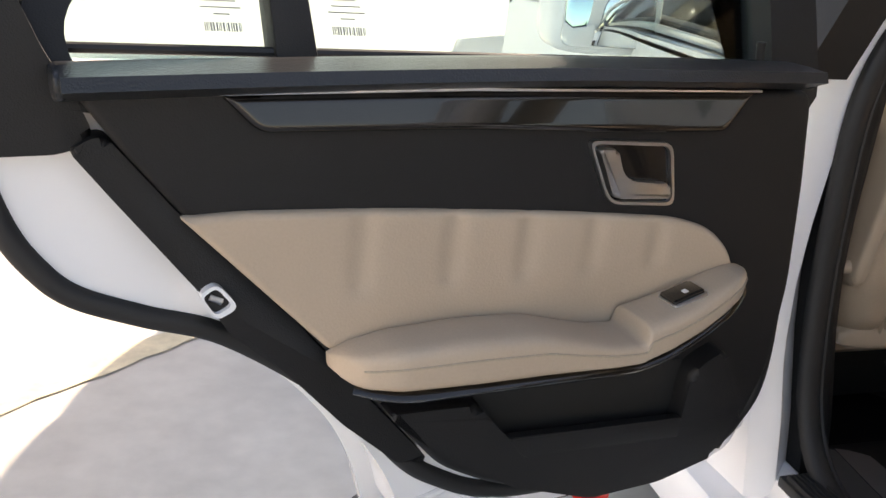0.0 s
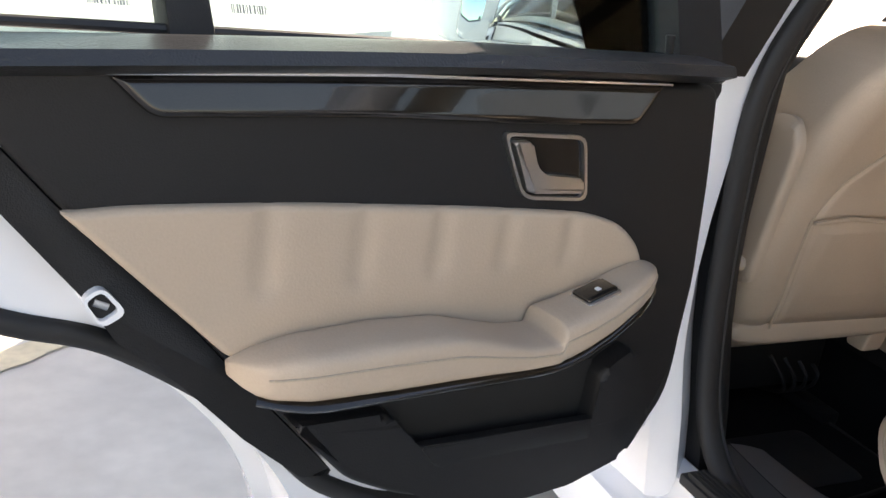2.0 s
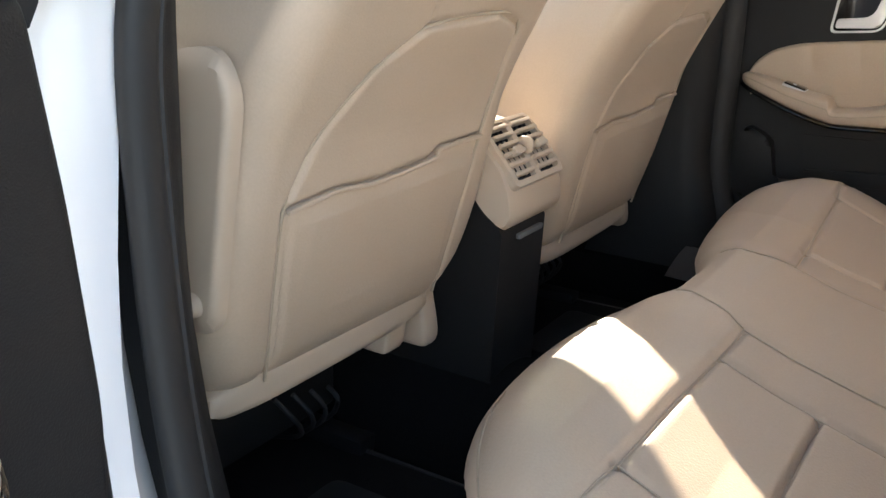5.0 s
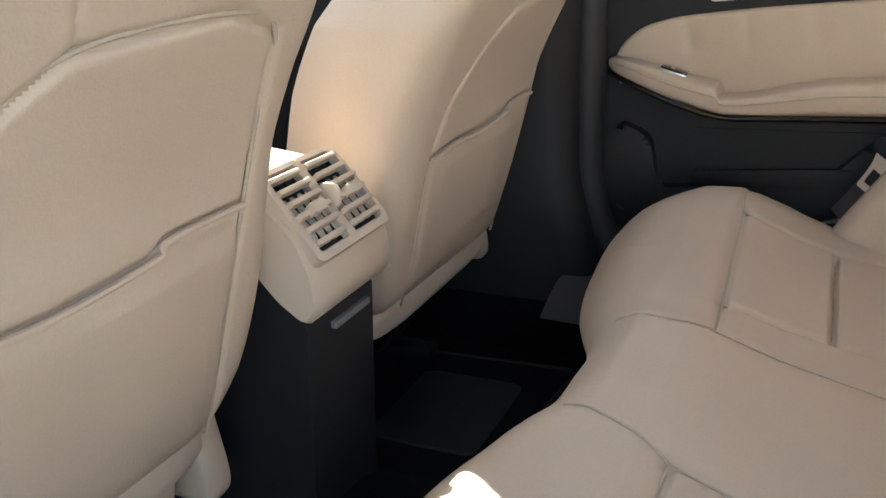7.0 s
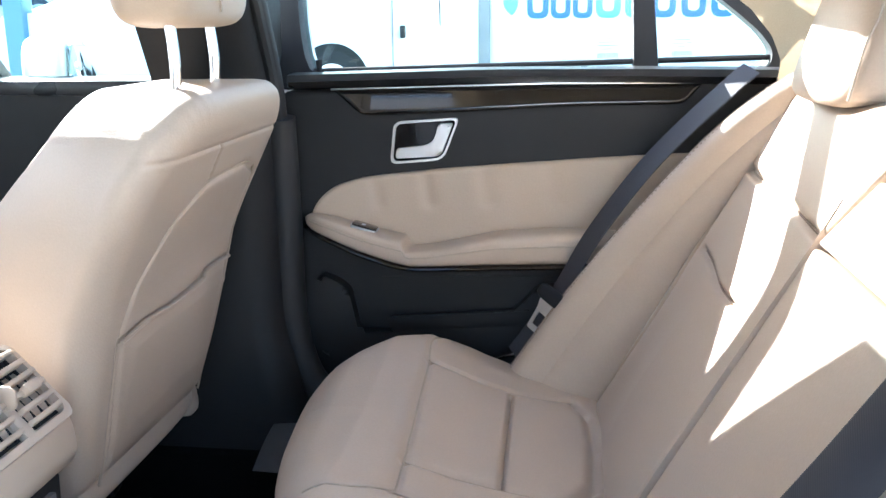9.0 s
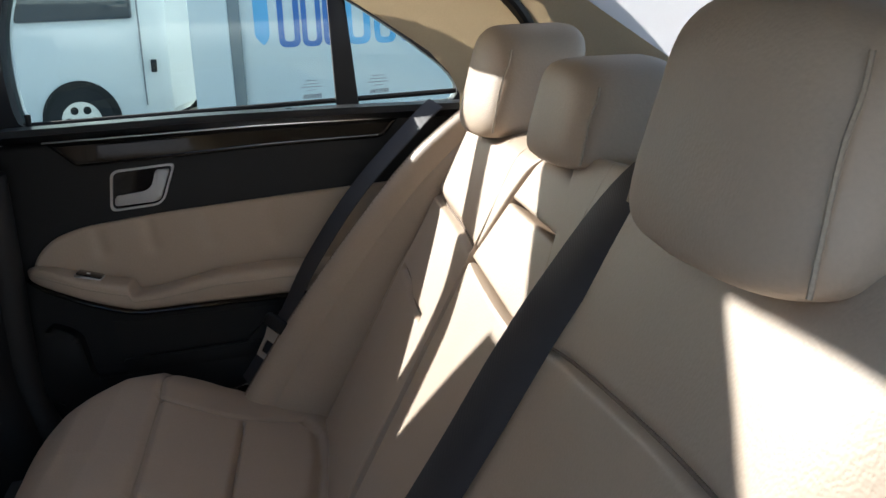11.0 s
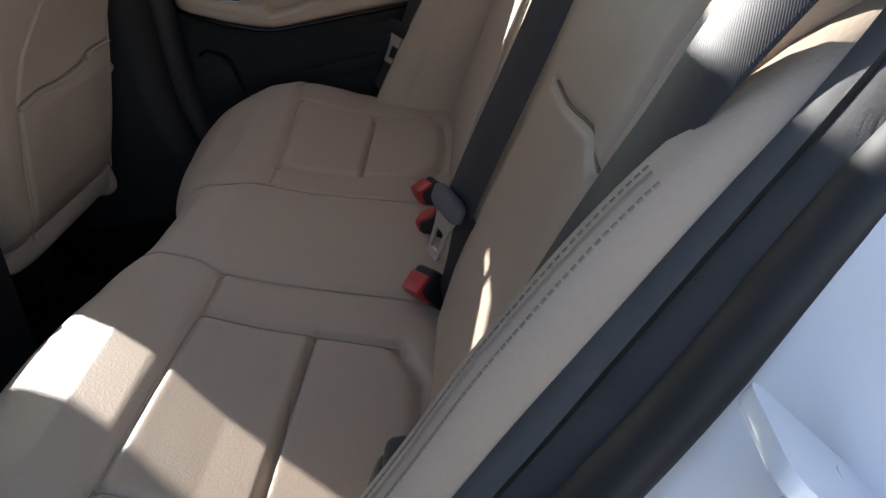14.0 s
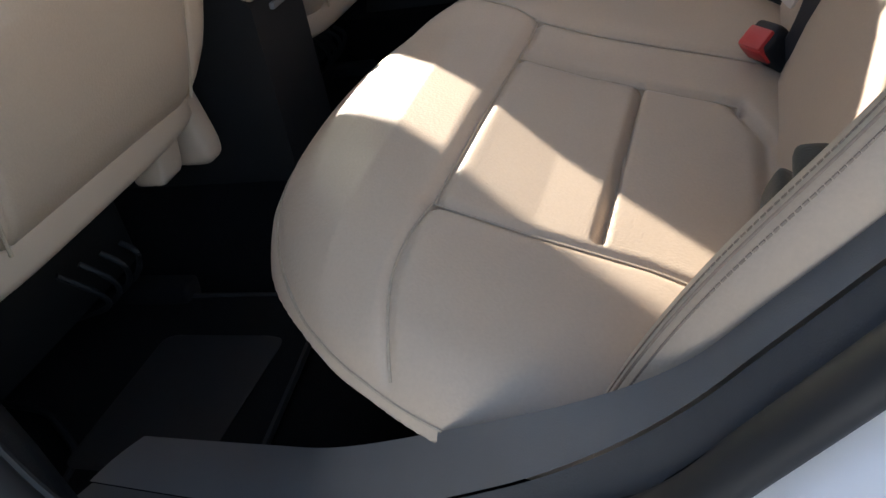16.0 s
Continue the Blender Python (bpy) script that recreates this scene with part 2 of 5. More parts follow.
def line_distance(px, py, line):
    """Distance of arrays of points to a 2D line of points."""
    best = np.full(px.shape, 9.0)
    for (ax, ay), (bx, by) in zip(line[:-1], line[1:]):
        dx, dy = bx - ax, by - ay
        t = np.clip(((px - ax) * dx + (py - ay) * dy) / (dx * dx + dy * dy + 1e-12), 0, 1)
        best = np.minimum(best, np.hypot(px - ax - t * dx, py - ay - t * dy))
    return best


def padded(outline, place, thick, r, n=(120, 70), grooves=(), swell=0.0, extra=None):
    """A padded panel: the region of a 2D outline, rounded off over r at its rim, pressed in along grooves (line, width, depth),
    carried into space by place(a, b, height). The back is thick below the front."""
    out = np.array([tuple(p)[:2] for p in outline])
    rim = [tuple(p) for p in out] + [tuple(out[0])]
    lo, hi = out.min(0), out.max(0)
    nc, nr = n
    t = np.linspace(0, 1, nc)
    t = 0.72 * t + 0.28 * (0.5 - 0.5 * np.cos(np.pi * t))
    pad = (hi[0] - lo[0]) * 0.0008
    xs = lo[0] + pad + (hi[0] - lo[0] - 2 * pad) * t
    ylo, yhi = np.full(nc, 9.0), np.full(nc, -9.0)
    for (ax, ay), (bx, by) in zip(rim[:-1], rim[1:]):
        if abs(bx - ax) < 1e-9:
            continue
        f = (xs - ax) / (bx - ax)
        ok = (f >= -1e-6) & (f <= 1 + 1e-6)
        y = ay + f * (by - ay)
        ylo[ok], yhi[ok] = np.minimum(ylo[ok], y[ok]), np.maximum(yhi[ok], y[ok])
    q = np.linspace(0, 1, nr)
    q = 0.75 * q + 0.25 * (0.5 - 0.5 * np.cos(np.pi * q))
    gx = np.repeat(xs[:, None], nr, 1)
    gy = ylo[:, None] + (yhi - ylo)[:, None] * q[None]
    dist = line_distance(gx, gy, rim)
    dist[:, 0] = dist[:, -1] = dist[0] = dist[-1] = 0
    p = np.clip(1 - dist / r, 0, 1)
    h = -r * (1 - np.sqrt(np.clip(1 - p * p, 0, 1))) + swell * np.clip(dist / max(dist.max(), 1e-6), 0, 1)
    for line, width, depth in grooves:
        h -= depth * np.exp(-(line_distance(gx, gy, line) / width) ** 2)
    if extra is not None:
        h = h + extra(gx, gy)
    bm = bmesh.new()
    rows = [[bm.verts.new(place(gx[i, j], gy[i, j], h[i, j])) for j in range(nr)] for i in range(nc)]
    for a, b in zip(rows[:-1], rows[1:]):
        for j in range(nr - 1):
            bm.faces.new((a[j], b[j], b[j + 1], a[j + 1]))
    edge = [(i, 0) for i in range(nc)] + [(nc - 1, j) for j in range(1, nr)] + [(i, nr - 1) for i in range(nc - 2, -1, -1)] + [(0, j) for j in range(nr - 2, 0, -1)]
    top = [rows[i][j] for i, j in edge]
    for level in (0.35, 0.7, 1.0):
        low = [bm.verts.new(place(gx[i, j], gy[i, j], h[i, j] + (-thick - h[i, j]) * level)) for i, j in edge]
        for k in range(len(edge)):
            kk = (k + 1) % len(edge)
            bm.faces.new((top[k], top[kk], low[kk], low[k]))
        top = low
    bm.faces.new(top)
    return bm


def super_box(center, size, e=0.35, n=24, m=14, bend=None):
    """A pillow-like block with soft corners (a superellipsoid)."""
    def pw(v, k):
        return math.copysign(abs(v) ** k, v)

    def fn(u, v):
        a, b = 2 * math.pi * u, math.pi * (v - 0.5) * 0.998
        p = Vector((pw(math.cos(b), e) * pw(math.cos(a), e) * size[0] / 2, pw(math.cos(b), e) * pw(math.sin(a), e) * size[1] / 2, pw(math.sin(b), e) * size[2] / 2))
        if bend:
            p = bend(p)
        return p + Vector(center)
    return grid(fn, n, m, closed_u=True, cap=True)


# ---- ground ----
def ground_z(y):
    """The yard climbs gently ahead of the car."""
    return GZ + 0.065 * min(80, max(0, y - 5))


def build_ground():
    bm = bmesh.new()
    bmesh.ops.create_grid(bm, x_segments=40, y_segments=600, size=300)
    for v in bm.verts:
        v.co.z = ground_z(v.co.y)
    g = part("ground", bm, M_CONCRETE)
    tagged(g, "pale sunlit concrete yard with stains and joints", "ground", kind="structure")

    def strip(name, p, q, width, h, mat, label):
        p, q = Vector((*p, 0)), Vector((*q, 0))
        side = (q - p).cross(Vector((0, 0, 1))).normalized() * width / 2
        bm = bmesh.new()
        n = 30
        rows = []
        for i in range(n + 1):
            c = p.lerp(q, i / n) + side * 0.35 * noise.noise((i * 0.9, p.x, 0.3))
            k = 1 + 0.3 * noise.noise((i * 1.7, 3.1, p.y))
            rows.append([bm.verts.new((*(c + side * k)[:2], GZ + h)), bm.verts.new((*(c - side * k)[:2], GZ + h))])
        for a, b in zip(rows[:-1], rows[1:]):
            bm.faces.new((a[0], a[1], b[1], b[0]))
        part(name, bm, mat, g, label)
    strip("slab_joint", (-1.78, 0.55), (-1.22, 1.045), 0.010, 0.004, M_CRACK, "dark joint between concrete slabs")
    strip("slab_joint", (-3.3, 1.45), (-2.2, 4.05), 0.016, 0.004, M_CRACK, "dark joint between concrete slabs")
    strip("slab_joint", (-6.0, 2.2), (-2.2, 4.05), 0.014, 0.004, M_CRACK, "dark joint between concrete slabs")
    strip("yellow_line", (-2.75, 0.88), (-1.35, 1.97), 0.085, 0.005, M_YELLOW, "worn yellow parking line")


build_ground()

# ---- car body ----
BODY = thing("sedan", "white sedan body with one rear doorway standing open", "car")


def tumble(z):
    """Half-width of the body at the door opening's flange."""
    return 0.80 if z < 0.75 else 0.80 - 0.10 * (z - 0.75) - 0.42 * max(0, z - 1.06)


# the rear door opening's rim, (y, z): down the B-pillar, along the sill and up the C-pillar
RIM = [(0.46, 1.36), (0.478, 1.20), (0.482, 1.04), (0.466, 0.838), (0.438, 0.653), (0.405, 0.53), (0.342, 0.463), (0.243, 0.447), (0.142, 0.469), (0.04, 0.512), (-0.058, 0.572), (-0.107, 0.622), (-0.184, 0.703), (-0.284, 0.814), (-0.378, 0.925), (-0.478, 1.005), (-0.545, 1.10), (-0.53, 1.20), (-0.42, 1.31), (-0.18, 1.385), (0.15, 1.405)]


def pillar_y(z):
    """The rear edge of the B-pillar, which leans forwards as it rises."""
    return float(np.interp(z, [0.40, 0.53, 0.653, 0.838, 1.04, 1.20, 1.40], [0.395, 0.419, 0.452, 0.480, 0.496, 0.492, 0.475]))


def strip_between(a, b, n=5, bulge=0.0, out=(0, 0, 1)):
    """A sheet between two 3D lines of as many points."""
    a, b, o = smooth_line(a, 6), smooth_line(b, 6), Vector(out)
    k = len(a)
    return grid(lambda u, v: a[round(u * (k - 1))].lerp(b[round(u * (k - 1))], v) + o * bulge * math.sin(math.pi * v), k, n)


def build_shell():
    for s in (-1, 1):
        # sill and rocker
        prof = [(0.700, 0.318), (0.700, 0.398), (0.735, 0.423), (0.775, 0.448), (0.810, 0.438), (0.820, 0.413), (0.835, 0.403), (0.895, 0.388), (0.915, 0.358), (0.910, 0.308), (0.870, 0.273), (0.700, 0.268)]
        bm = bmesh.new()
        ends = [[bm.verts.new((s * x, y, z)) for x, z in prof] for y in (-0.18, 0.10, 0.42, 1.0, 1.75)]
        for a, b in zip(ends[:-1], ends[1:]):
            for i in range(len(prof)):
                bm.faces.new((a[i], a[(i + 1) % len(prof)], b[(i + 1) % len(prof)], b[i]))
        bm.faces.new(ends[0]), bm.faces.new(ends[-1])
        part("sill", bm, M_JAMB, BODY, "white painted sill")
        rim = RIM[:12] + [(-0.184, 0.703), (-0.284, 0.803), (-0.375, 0.903), (-0.432, 0.962), (-0.487, 1.03), (-0.545, 1.12)] + RIM[17:] if s < 0 else RIM
        path = smooth_line([Vector((s * (tumble(z) - (0.033 if s < 0 else 0.025 * min(1, max(0, (y - 0.1) / 0.2)))), y if s < 0 else min(y, 0.43), z)) for y, z in rim], 6, True)
        part("door_seal", sweep(path, ring(0.013 if s < 0 else 0.011, 14, 1.0, 1.5 if s < 0 else 1.3), up=(1, 0, 0), closed=True), M_RUBBER, BODY, "black rubber door seal")
        part("seal_lip", sweep([p + Vector((-s * 0.022, 0, 0)) for p in path], ring(0.005 if s < 0 else 0.010, 8, 1.0, 1.0), up=(1, 0, 0), closed=True), M_RUBBER, BODY)
        if s > 0:
            low = [p + Vector((-0.014, 0, 0)) for p in path if p.z < 1.02]
            part("lower_seal", sweep(low, ring(0.030, 10, 1.0, 1.0), up=(1, 0, 0)), M_RUBBER, BODY, "black rubber flap round the closed door")
        part("sill_carpet", sweep([Vector((s * 0.70, y, 0.35)) for y in (-0.14, 0.3, 0.8, 1.6)], [(s * a, b) for a, b in ((-0.012, -0.09), (-0.012, 0.04), (0.026, 0.068), ((0.045 if s < 0 else 0.10), 0.092), ((0.045 if s < 0 else 0.10), 0.06), (0.01, 0.03), (0.01, -0.09))]), M_CARPET, BODY, "black carpet along the sill")

        # B-pillar: white outside, black trim inside
        def pil(u, v, s=s):
            z = 0.40 + v * 1.0
            x = tumble(z)
            y0 = pillar_y(z) if s < 0 else min(pillar_y(z), 0.448)
            pts = [(x - ((-0.012 + 0.032 * min(1, max(0, (z - 0.62) / 0.4))) if s < 0 else -0.01), y0 - 0.006), (x + 0.03, y0), (x + 0.05, y0 + 0.02), (x + 0.058, y0 + 0.12), (x, y0 + 0.15), (x - (0.03 if s < 0 else 0.0), y0 + 0.03)]
            c = pts[int(u * 6 + 0.01) % 6]
            return (s * c[0], c[1], z)
        part("b_pillar", grid(pil, 6, 24, closed_u=True, cap=True), M_JAMB, BODY, "white painted B-pillar")

        def trim(u, v, s=s):
            z = 0.40 + v * 1.0
            x = tumble(z) - 0.04
            y0 = pillar_y(z) - 0.006 if s < 0 else min(pillar_y(z), 0.448) - 0.012
            flare = 0.13 * max(0, 0.28 - v) / 0.28
            pts = [(x + 0.01, y0), (x - 0.03, y0 + 0.002), (x - 0.055, y0 + 0.02), (x - 0.068, y0 + 0.06), (x - 0.068, y0 + 0.18 + flare), (x + 0.01, y0 + 0.20 + flare)]
            c = pts[int(u * 6 + 0.01) % 6]
            return (s * c[0], c[1], z)
        part("pillar_trim", grid(trim, 6, 24, closed_u=True, cap=True), M_BLACK, BODY, "black B-pillar trim")
        # trim along the sill and up behind the seat's side
        if s < 0:
            edge = [(0.44, 0.467), (0.27, 0.442), (0.14, 0.457), (0.04, 0.500), (-0.015, 0.540), (-0.07, 0.591), (-0.115, 0.637), (-0.171, 0.695), (-0.235, 0.758), (-0.28, 0.811), (-0.335, 0.874), (-0.387, 0.934), (-0.45, 1.003), (-0.51, 1.075)]
            inner = [(0.46, 0.417), (0.31, 0.435), (0.19, 0.505), (0.065, 0.570), (-0.015, 0.600), (-0.071, 0.631), (-0.115, 0.672), (-0.166, 0.721), (-0.22, 0.780), (-0.276, 0.838), (-0.324, 0.888), (-0.380, 0.945), (-0.455, 1.034), (-0.52, 1.105)]
            ix = (0.58, 0.60, 0.665, 0.702, 0.706, 0.708, 0.708, 0.708, 0.708, 0.708, 0.708, 0.708, 0.708, 0.712)
            a = [Vector((-0.748, y, z)) for y, z in edge]
            c = [Vector((-x, y, z)) for x, (y, z) in zip(ix, inner)]
            mid = [p.lerp(q, 0.5) + Vector((0, 0.003, 0.003)) for p, q in zip(a, c)]
            for nm, p, q, mt, lab in (("sill_trim", mid, c, M_TRIMGREY, "grey plastic trim along the sill and wheel arch"), ("trim_edge", a, [v - Vector((0, 0.002, 0.002)) for v in mid], M_GREY, "dark grey grained edge of the sill trim")):
                bm = strip_between(p, q, 6, 0.002, (0, 0.7, 0.7))
                bmesh.ops.solidify(bm, geom=bm.faces[:], thickness=0.010)
                part(nm, bm, mt, BODY, lab)
        else:
            outer = [(0.44, 0.467), (0.27, 0.442), (0.14, 0.457), (0.04, 0.500), (-0.058, 0.568), (-0.107, 0.619), (-0.184, 0.700), (-0.284, 0.811), (-0.378, 0.922), (-0.472, 0.998)]
            inner = [(0.46, 0.417), (0.27, 0.417), (0.15, 0.460), (0.05, 0.528), (-0.027, 0.588), (-0.105, 0.664), (-0.202, 0.768), (-0.259, 0.840), (-0.323, 0.918), (-0.44, 1.015)]
            ix = (0.58, 0.58, 0.60, 0.67, 0.695, 0.70, 0.705, 0.705, 0.70, 0.695)
            bm = strip_between([Vector((0.778, y, z)) for y, z in outer], [Vector((x, y, z)) for x, (y, z) in zip(ix, inner)], 8, 0.012, (0, 0.5, 0.8))
            bmesh.ops.solidify(bm, geom=bm.faces[:], thickness=0.012)
            part("sill_trim", bm, M_GREY, BODY, "dark grey plastic trim along the sill and wheel arch")
        # white jamb of the rear wheel arch, outside the seal
        ja = [(0.003, 0.417), (-0.021, 0.496), (-0.078, 0.572), (-0.118, 0.615), (-0.195, 0.696), (-0.295, 0.806), (-0.388, 0.916), (-0.479, 0.983)]
        jb = [(-0.030, 0.378), (-0.070, 0.472), (-0.158, 0.572), (-0.206, 0.626), (-0.294, 0.703), (-0.395, 0.798), (-0.497, 0.897), (-0.576, 0.966)]
        bm = strip_between([Vector((s * (0.768 if s < 0 else 0.80), y, z)) for y, z in ja], [Vector((s * 0.875, y, z)) for y, z in jb], 8, 0.004, (0, 0.5, 0.3))
        part("wheel_arch_jamb", bm, M_JAMB, BODY, "white painted door jamb over the wheel arch")
        flange = strip_between([Vector((s * 0.70, y - 0.02, z - 0.016)) for y, z in ja], [Vector((s * (0.772 if s < 0 else 0.804), y - 0.005, z - 0.004)) for y, z in ja], 4, 0.001, (0, 0.5, 0.3))
        part("jamb_flange", flange, M_JAMB, BODY)
        # quarter panel
        def quarter(u, v, s=s):
            y0 = np.interp(v, np.linspace(0, 1, 8), [p[0] for p in jb])
            z = np.interp(v, np.linspace(0, 1, 8), [p[1] for p in jb])
            y = y0 + u * (-1.72 - y0)
            return (s * (0.885 + 0.035 * math.sin(math.pi * min(1, (z - 0.3) / 0.8)) - 0.16 * max(0, (-y - 1.1) / 0.62) ** 2), y, z + 0.02 * u * v)
        bm = grid(quarter, 40, 30)
        for f in [f for f in bm.faces if math.hypot(f.calc_center_median().y + 0.60, f.calc_center_median().z - 0.43) < 0.355]:
            bm.faces.remove(f)
        bmesh.ops.solidify(bm, geom=bm.faces[:], thickness=0.004)
        part("quarter_panel", bm, M_PAINT, BODY, "white quarter panel")
        # ribbed step plate
        for i in range(6):
            x = 0.774 + i * 0.0085
            part("step_rib", box(s * x - 0.003, s * x + 0.003, -0.02, 0.365, 0.455, 0.470, 0.0015, 1), M_RUBBER, BODY)
        part("step_plate", box(min(s * 0.767, s * 0.825), max(s * 0.767, s * 0.825), -0.03, 0.375, 0.444, 0.462, 0.003), M_RUBBER, BODY, "black ribbed step plate")
        # roof rails
        rail = smooth_line([Vector((s * 0.645, 1.12, 1.405)), Vector((s * 0.64, 0.75, 1.455)), Vector((s * 0.635, 0.35, 1.465)), Vector((s * 0.635, -0.1, 1.455)), Vector((s * 0.70, -0.40, 1.385)), Vector((s * 0.765, -0.60, 1.26)), Vector((s * 0.82, -0.76, 1.10))], 8)
        part("roof_rail", sweep(rail, ring(0.045, 12, 1.0, 0.9), up=(1, 0, 0)), M_PAINT, BODY, "white roof rail")
        # cream C-pillar lining
        def lining(u, v, s=s):
            z = 1.045 + 0.415 * v
            front = float(np.interp(z, [1.045, 1.10, 1.14, 1.185, 1.275, 1.33, 1.46], [-0.395, -0.402, -0.385, -0.345, -0.215, -0.12, 0.02]))
            front -= 0.0 if s > 0 else 0.11
            back = float(np.interp(z, [1.045, 1.15, 1.297, 1.46], [-0.93, -0.775, -0.555, -0.36]))
            x = float(np.interp(z, [1.045, 1.14, 1.28, 1.38, 1.46], [0.735, 0.715, 0.675, 0.635, 0.585])) - 0.03 * u
            return (s * x, front + (back - front) * u, z)
        bm = grid(lining, 18, 22)
        bmesh.ops.solidify(bm, geom=bm.faces[:], thickness=0.015)
        part("c_pillar_lining", bm, M_HEADLINER, BODY, "beige cloth C-pillar lining")
        bm = grid(lambda u, v, s=s: (s * ((1 - v) * (0.80 - 0.05 * u) + v * (0.66 - 0.02 * u)), (1 - v) * (-0.62 - 0.50 * u) + v * (-0.38 - 0.28 * u), 1.05 + v * 0.43), 8, 8)
        bmesh.ops.solidify(bm, geom=bm.faces[:], thickness=0.01)
        part("c_pillar_skin", bm, M_PAINT, BODY, "white C-pillar")
        # A-pillar
        part("a_pillar", sweep(smooth_line([Vector((s * 0.645, 1.12, 1.405)), Vector((s * 0.70, 1.52, 1.25)), Vector((s * 0.77, 1.88, 1.02))], 6), ring(0.032, 10), up=(1, 0, 0)), M_PAINT, BODY, "white A-pillar")
        # fender
        def fender(u, v, s=s):
            y = 1.62 + u * 1.05
            z = 0.30 + v * (0.64 - 0.17 * (y - 1.62))
            x = 0.90 + 0.025 * math.sin(math.pi * v) - 0.06 * v * v - 0.30 * max(0, (y - 2.2) / 0.47) ** 2.2
            return (s * x, y, z)
        bm = grid(fender, 34, 22)
        for f in [f for f in bm.faces if math.hypot(f.calc_center_median().y - 2.27, f.calc_center_median().z - 0.43) < 0.355]:
            bm.faces.remove(f)
        bmesh.ops.solidify(bm, geom=bm.faces[:], thickness=0.004)
        part("fender", bm, M_PAINT, BODY, "white front fender")
        for y in (-0.60, 2.27):
            w = part("wheel", cylinder((s * 0.66, y, GZ + 0.33), (s * 0.89, y, GZ + 0.33), 0.33, 40), M_TYRE, BODY)
            part("rim", cylinder((s * 0.885, y, GZ + 0.33), (s * 0.895, y, GZ + 0.33), 0.225, 32), M_ALLOY, w)

    def hood(u, v):
        a = 2 * u - 1
        y = 1.62 + v * 1.05
        w = 0.84 - 0.30 * max(0, (y - 2.2) / 0.47) ** 2.2
        return (a * w, y - 0.06 * a * a * v, 0.995 - 0.05 * a * a - 0.17 * (y - 1.62))
    bm = grid(hood, 21, 21)
    bmesh.ops.solidify(bm, geom=bm.faces[:], thickness=0.01)
    part("bonnet", bm, M_PAINT, BODY, "white bonnet")
    part("front_bumper", grid(lambda u, v: ((2 * u - 1) * (0.52 + 0.06 * math.sin(math.pi * v)), 2.66 + 0.05 * math.sin(math.pi * v) - 0.12 * abs(2 * u - 1) ** 3, 0.28 + v * 0.58), 20, 10), M_PAINT, BODY, "white front bumper")
    part("boot_lid", grid(lambda u, v: ((2 * u - 1) * (0.80 - 0.1 * v), -1.10 - 0.62 * v, 1.06 - 0.03 * (2 * u - 1) ** 2 - 0.03 * v), 16, 8), M_PAINT, BODY, "white boot lid")
    part("rear_bumper", grid(lambda u, v: ((2 * u - 1) * 0.74, -1.73 - 0.07 * math.sin(math.pi * v) + 0.15 * abs(2 * u - 1) ** 4, 0.28 + 0.75 * v), 16, 8), M_PAINT, BODY, "white rear bumper")
    # roof: skin and lining with the glass panel's opening
    xs = [-0.63, -0.58, -0.52, -0.44, -0.36, -0.18, 0.0, 0.17, 0.350, 0.42, 0.52, 0.58, 0.63]
    ys = [-0.64, -0.5, -0.35, -0.2, -0.05, 0.08, 0.285, 0.33, 0.38, 0.47, 0.565, 0.72, 0.86, 1.0, 1.12]

    def roof_sheet(lift, thick, mat, name, label):
        bm = bmesh.new()
        z = lambda x, y: 1.515 + lift - 0.06 * abs(x / 0.6) ** 3.5 - 0.05 * max(0, (-0.1 - y) / 0.5) ** 2 - 0.065 * max(0, (y - 0.55) / 0.45) ** 2
        vs = [[bm.verts.new((x, y, z(x, y))) for y in ys] for x in xs]
        for i in range(len(xs) - 1):
            for j in range(len(ys) - 1):
                if not (4 <= i < 8 and 6 <= j < 10):
                    bm.faces.new((vs[i][j], vs[i + 1][j], vs[i + 1][j + 1], vs[i][j + 1]))
        bmesh.ops.solidify(bm, geom=bm.faces[:], thickness=thick)
        part(name, bm, mat, BODY, label)
    roof_sheet(0.0, 0.015, M_HEADLINER, "headliner", "beige cloth headliner")
    roof_sheet(0.045, 0.006, M_PAINT, "roof_skin", "white roof skin with a glass panel opening")
    glass_parts = [("roof_glass", box(-0.37, 0.36, 0.275, 0.575, 1.555, 1.56), M_GLASS)]
    ws = grid(lambda u, v: ((2 * u - 1) * (0.62 + 0.08 * v), 1.12 + 0.72 * v, 1.42 - 0.41 * v - 0.03 * (2 * u - 1) ** 2), 12, 8)
    rw = grid(lambda u, v: ((2 * u - 1) * (0.56 + 0.09 * v), -0.63 - 0.46 * v, 1.46 - 0.385 * v - 0.02 * (2 * u - 1) ** 2), 12, 8)
    for bm in (ws, rw):
        bmesh.ops.solidify(bm, geom=bm.faces[:], thickness=0.004)
    for nm, bm, mt in glass_parts + [("windscreen", ws, M_GLASS), ("rear_window", rw, M_GLASS)]:
        part(nm, bm, mt, BODY, "clear car glass").visible_shadow = False
    for s in (-1, 1):
        part("rear_window_edge", sweep([Vector((s * 0.565, -0.635, 1.455)), Vector((s * 0.655, -1.09, 1.07))], ring(0.012, 8), up=(1, 0, 0)), M_RUBBER, BODY)
    # cabin lining
    part("cabin_floor", box(-0.70, 0.70, -0.15, 1.6, 0.26, 0.295), M_CARPET, BODY, "black carpeted floor")
    part("tunnel", grid(lambda u, v: ((2 * u - 1) * 0.19, -0.15 + 1.75 * v, 0.29 + 0.13 * math.sin(math.pi * u) ** 0.6), 16, 8), M_CARPET, BODY, "black carpeted tunnel")
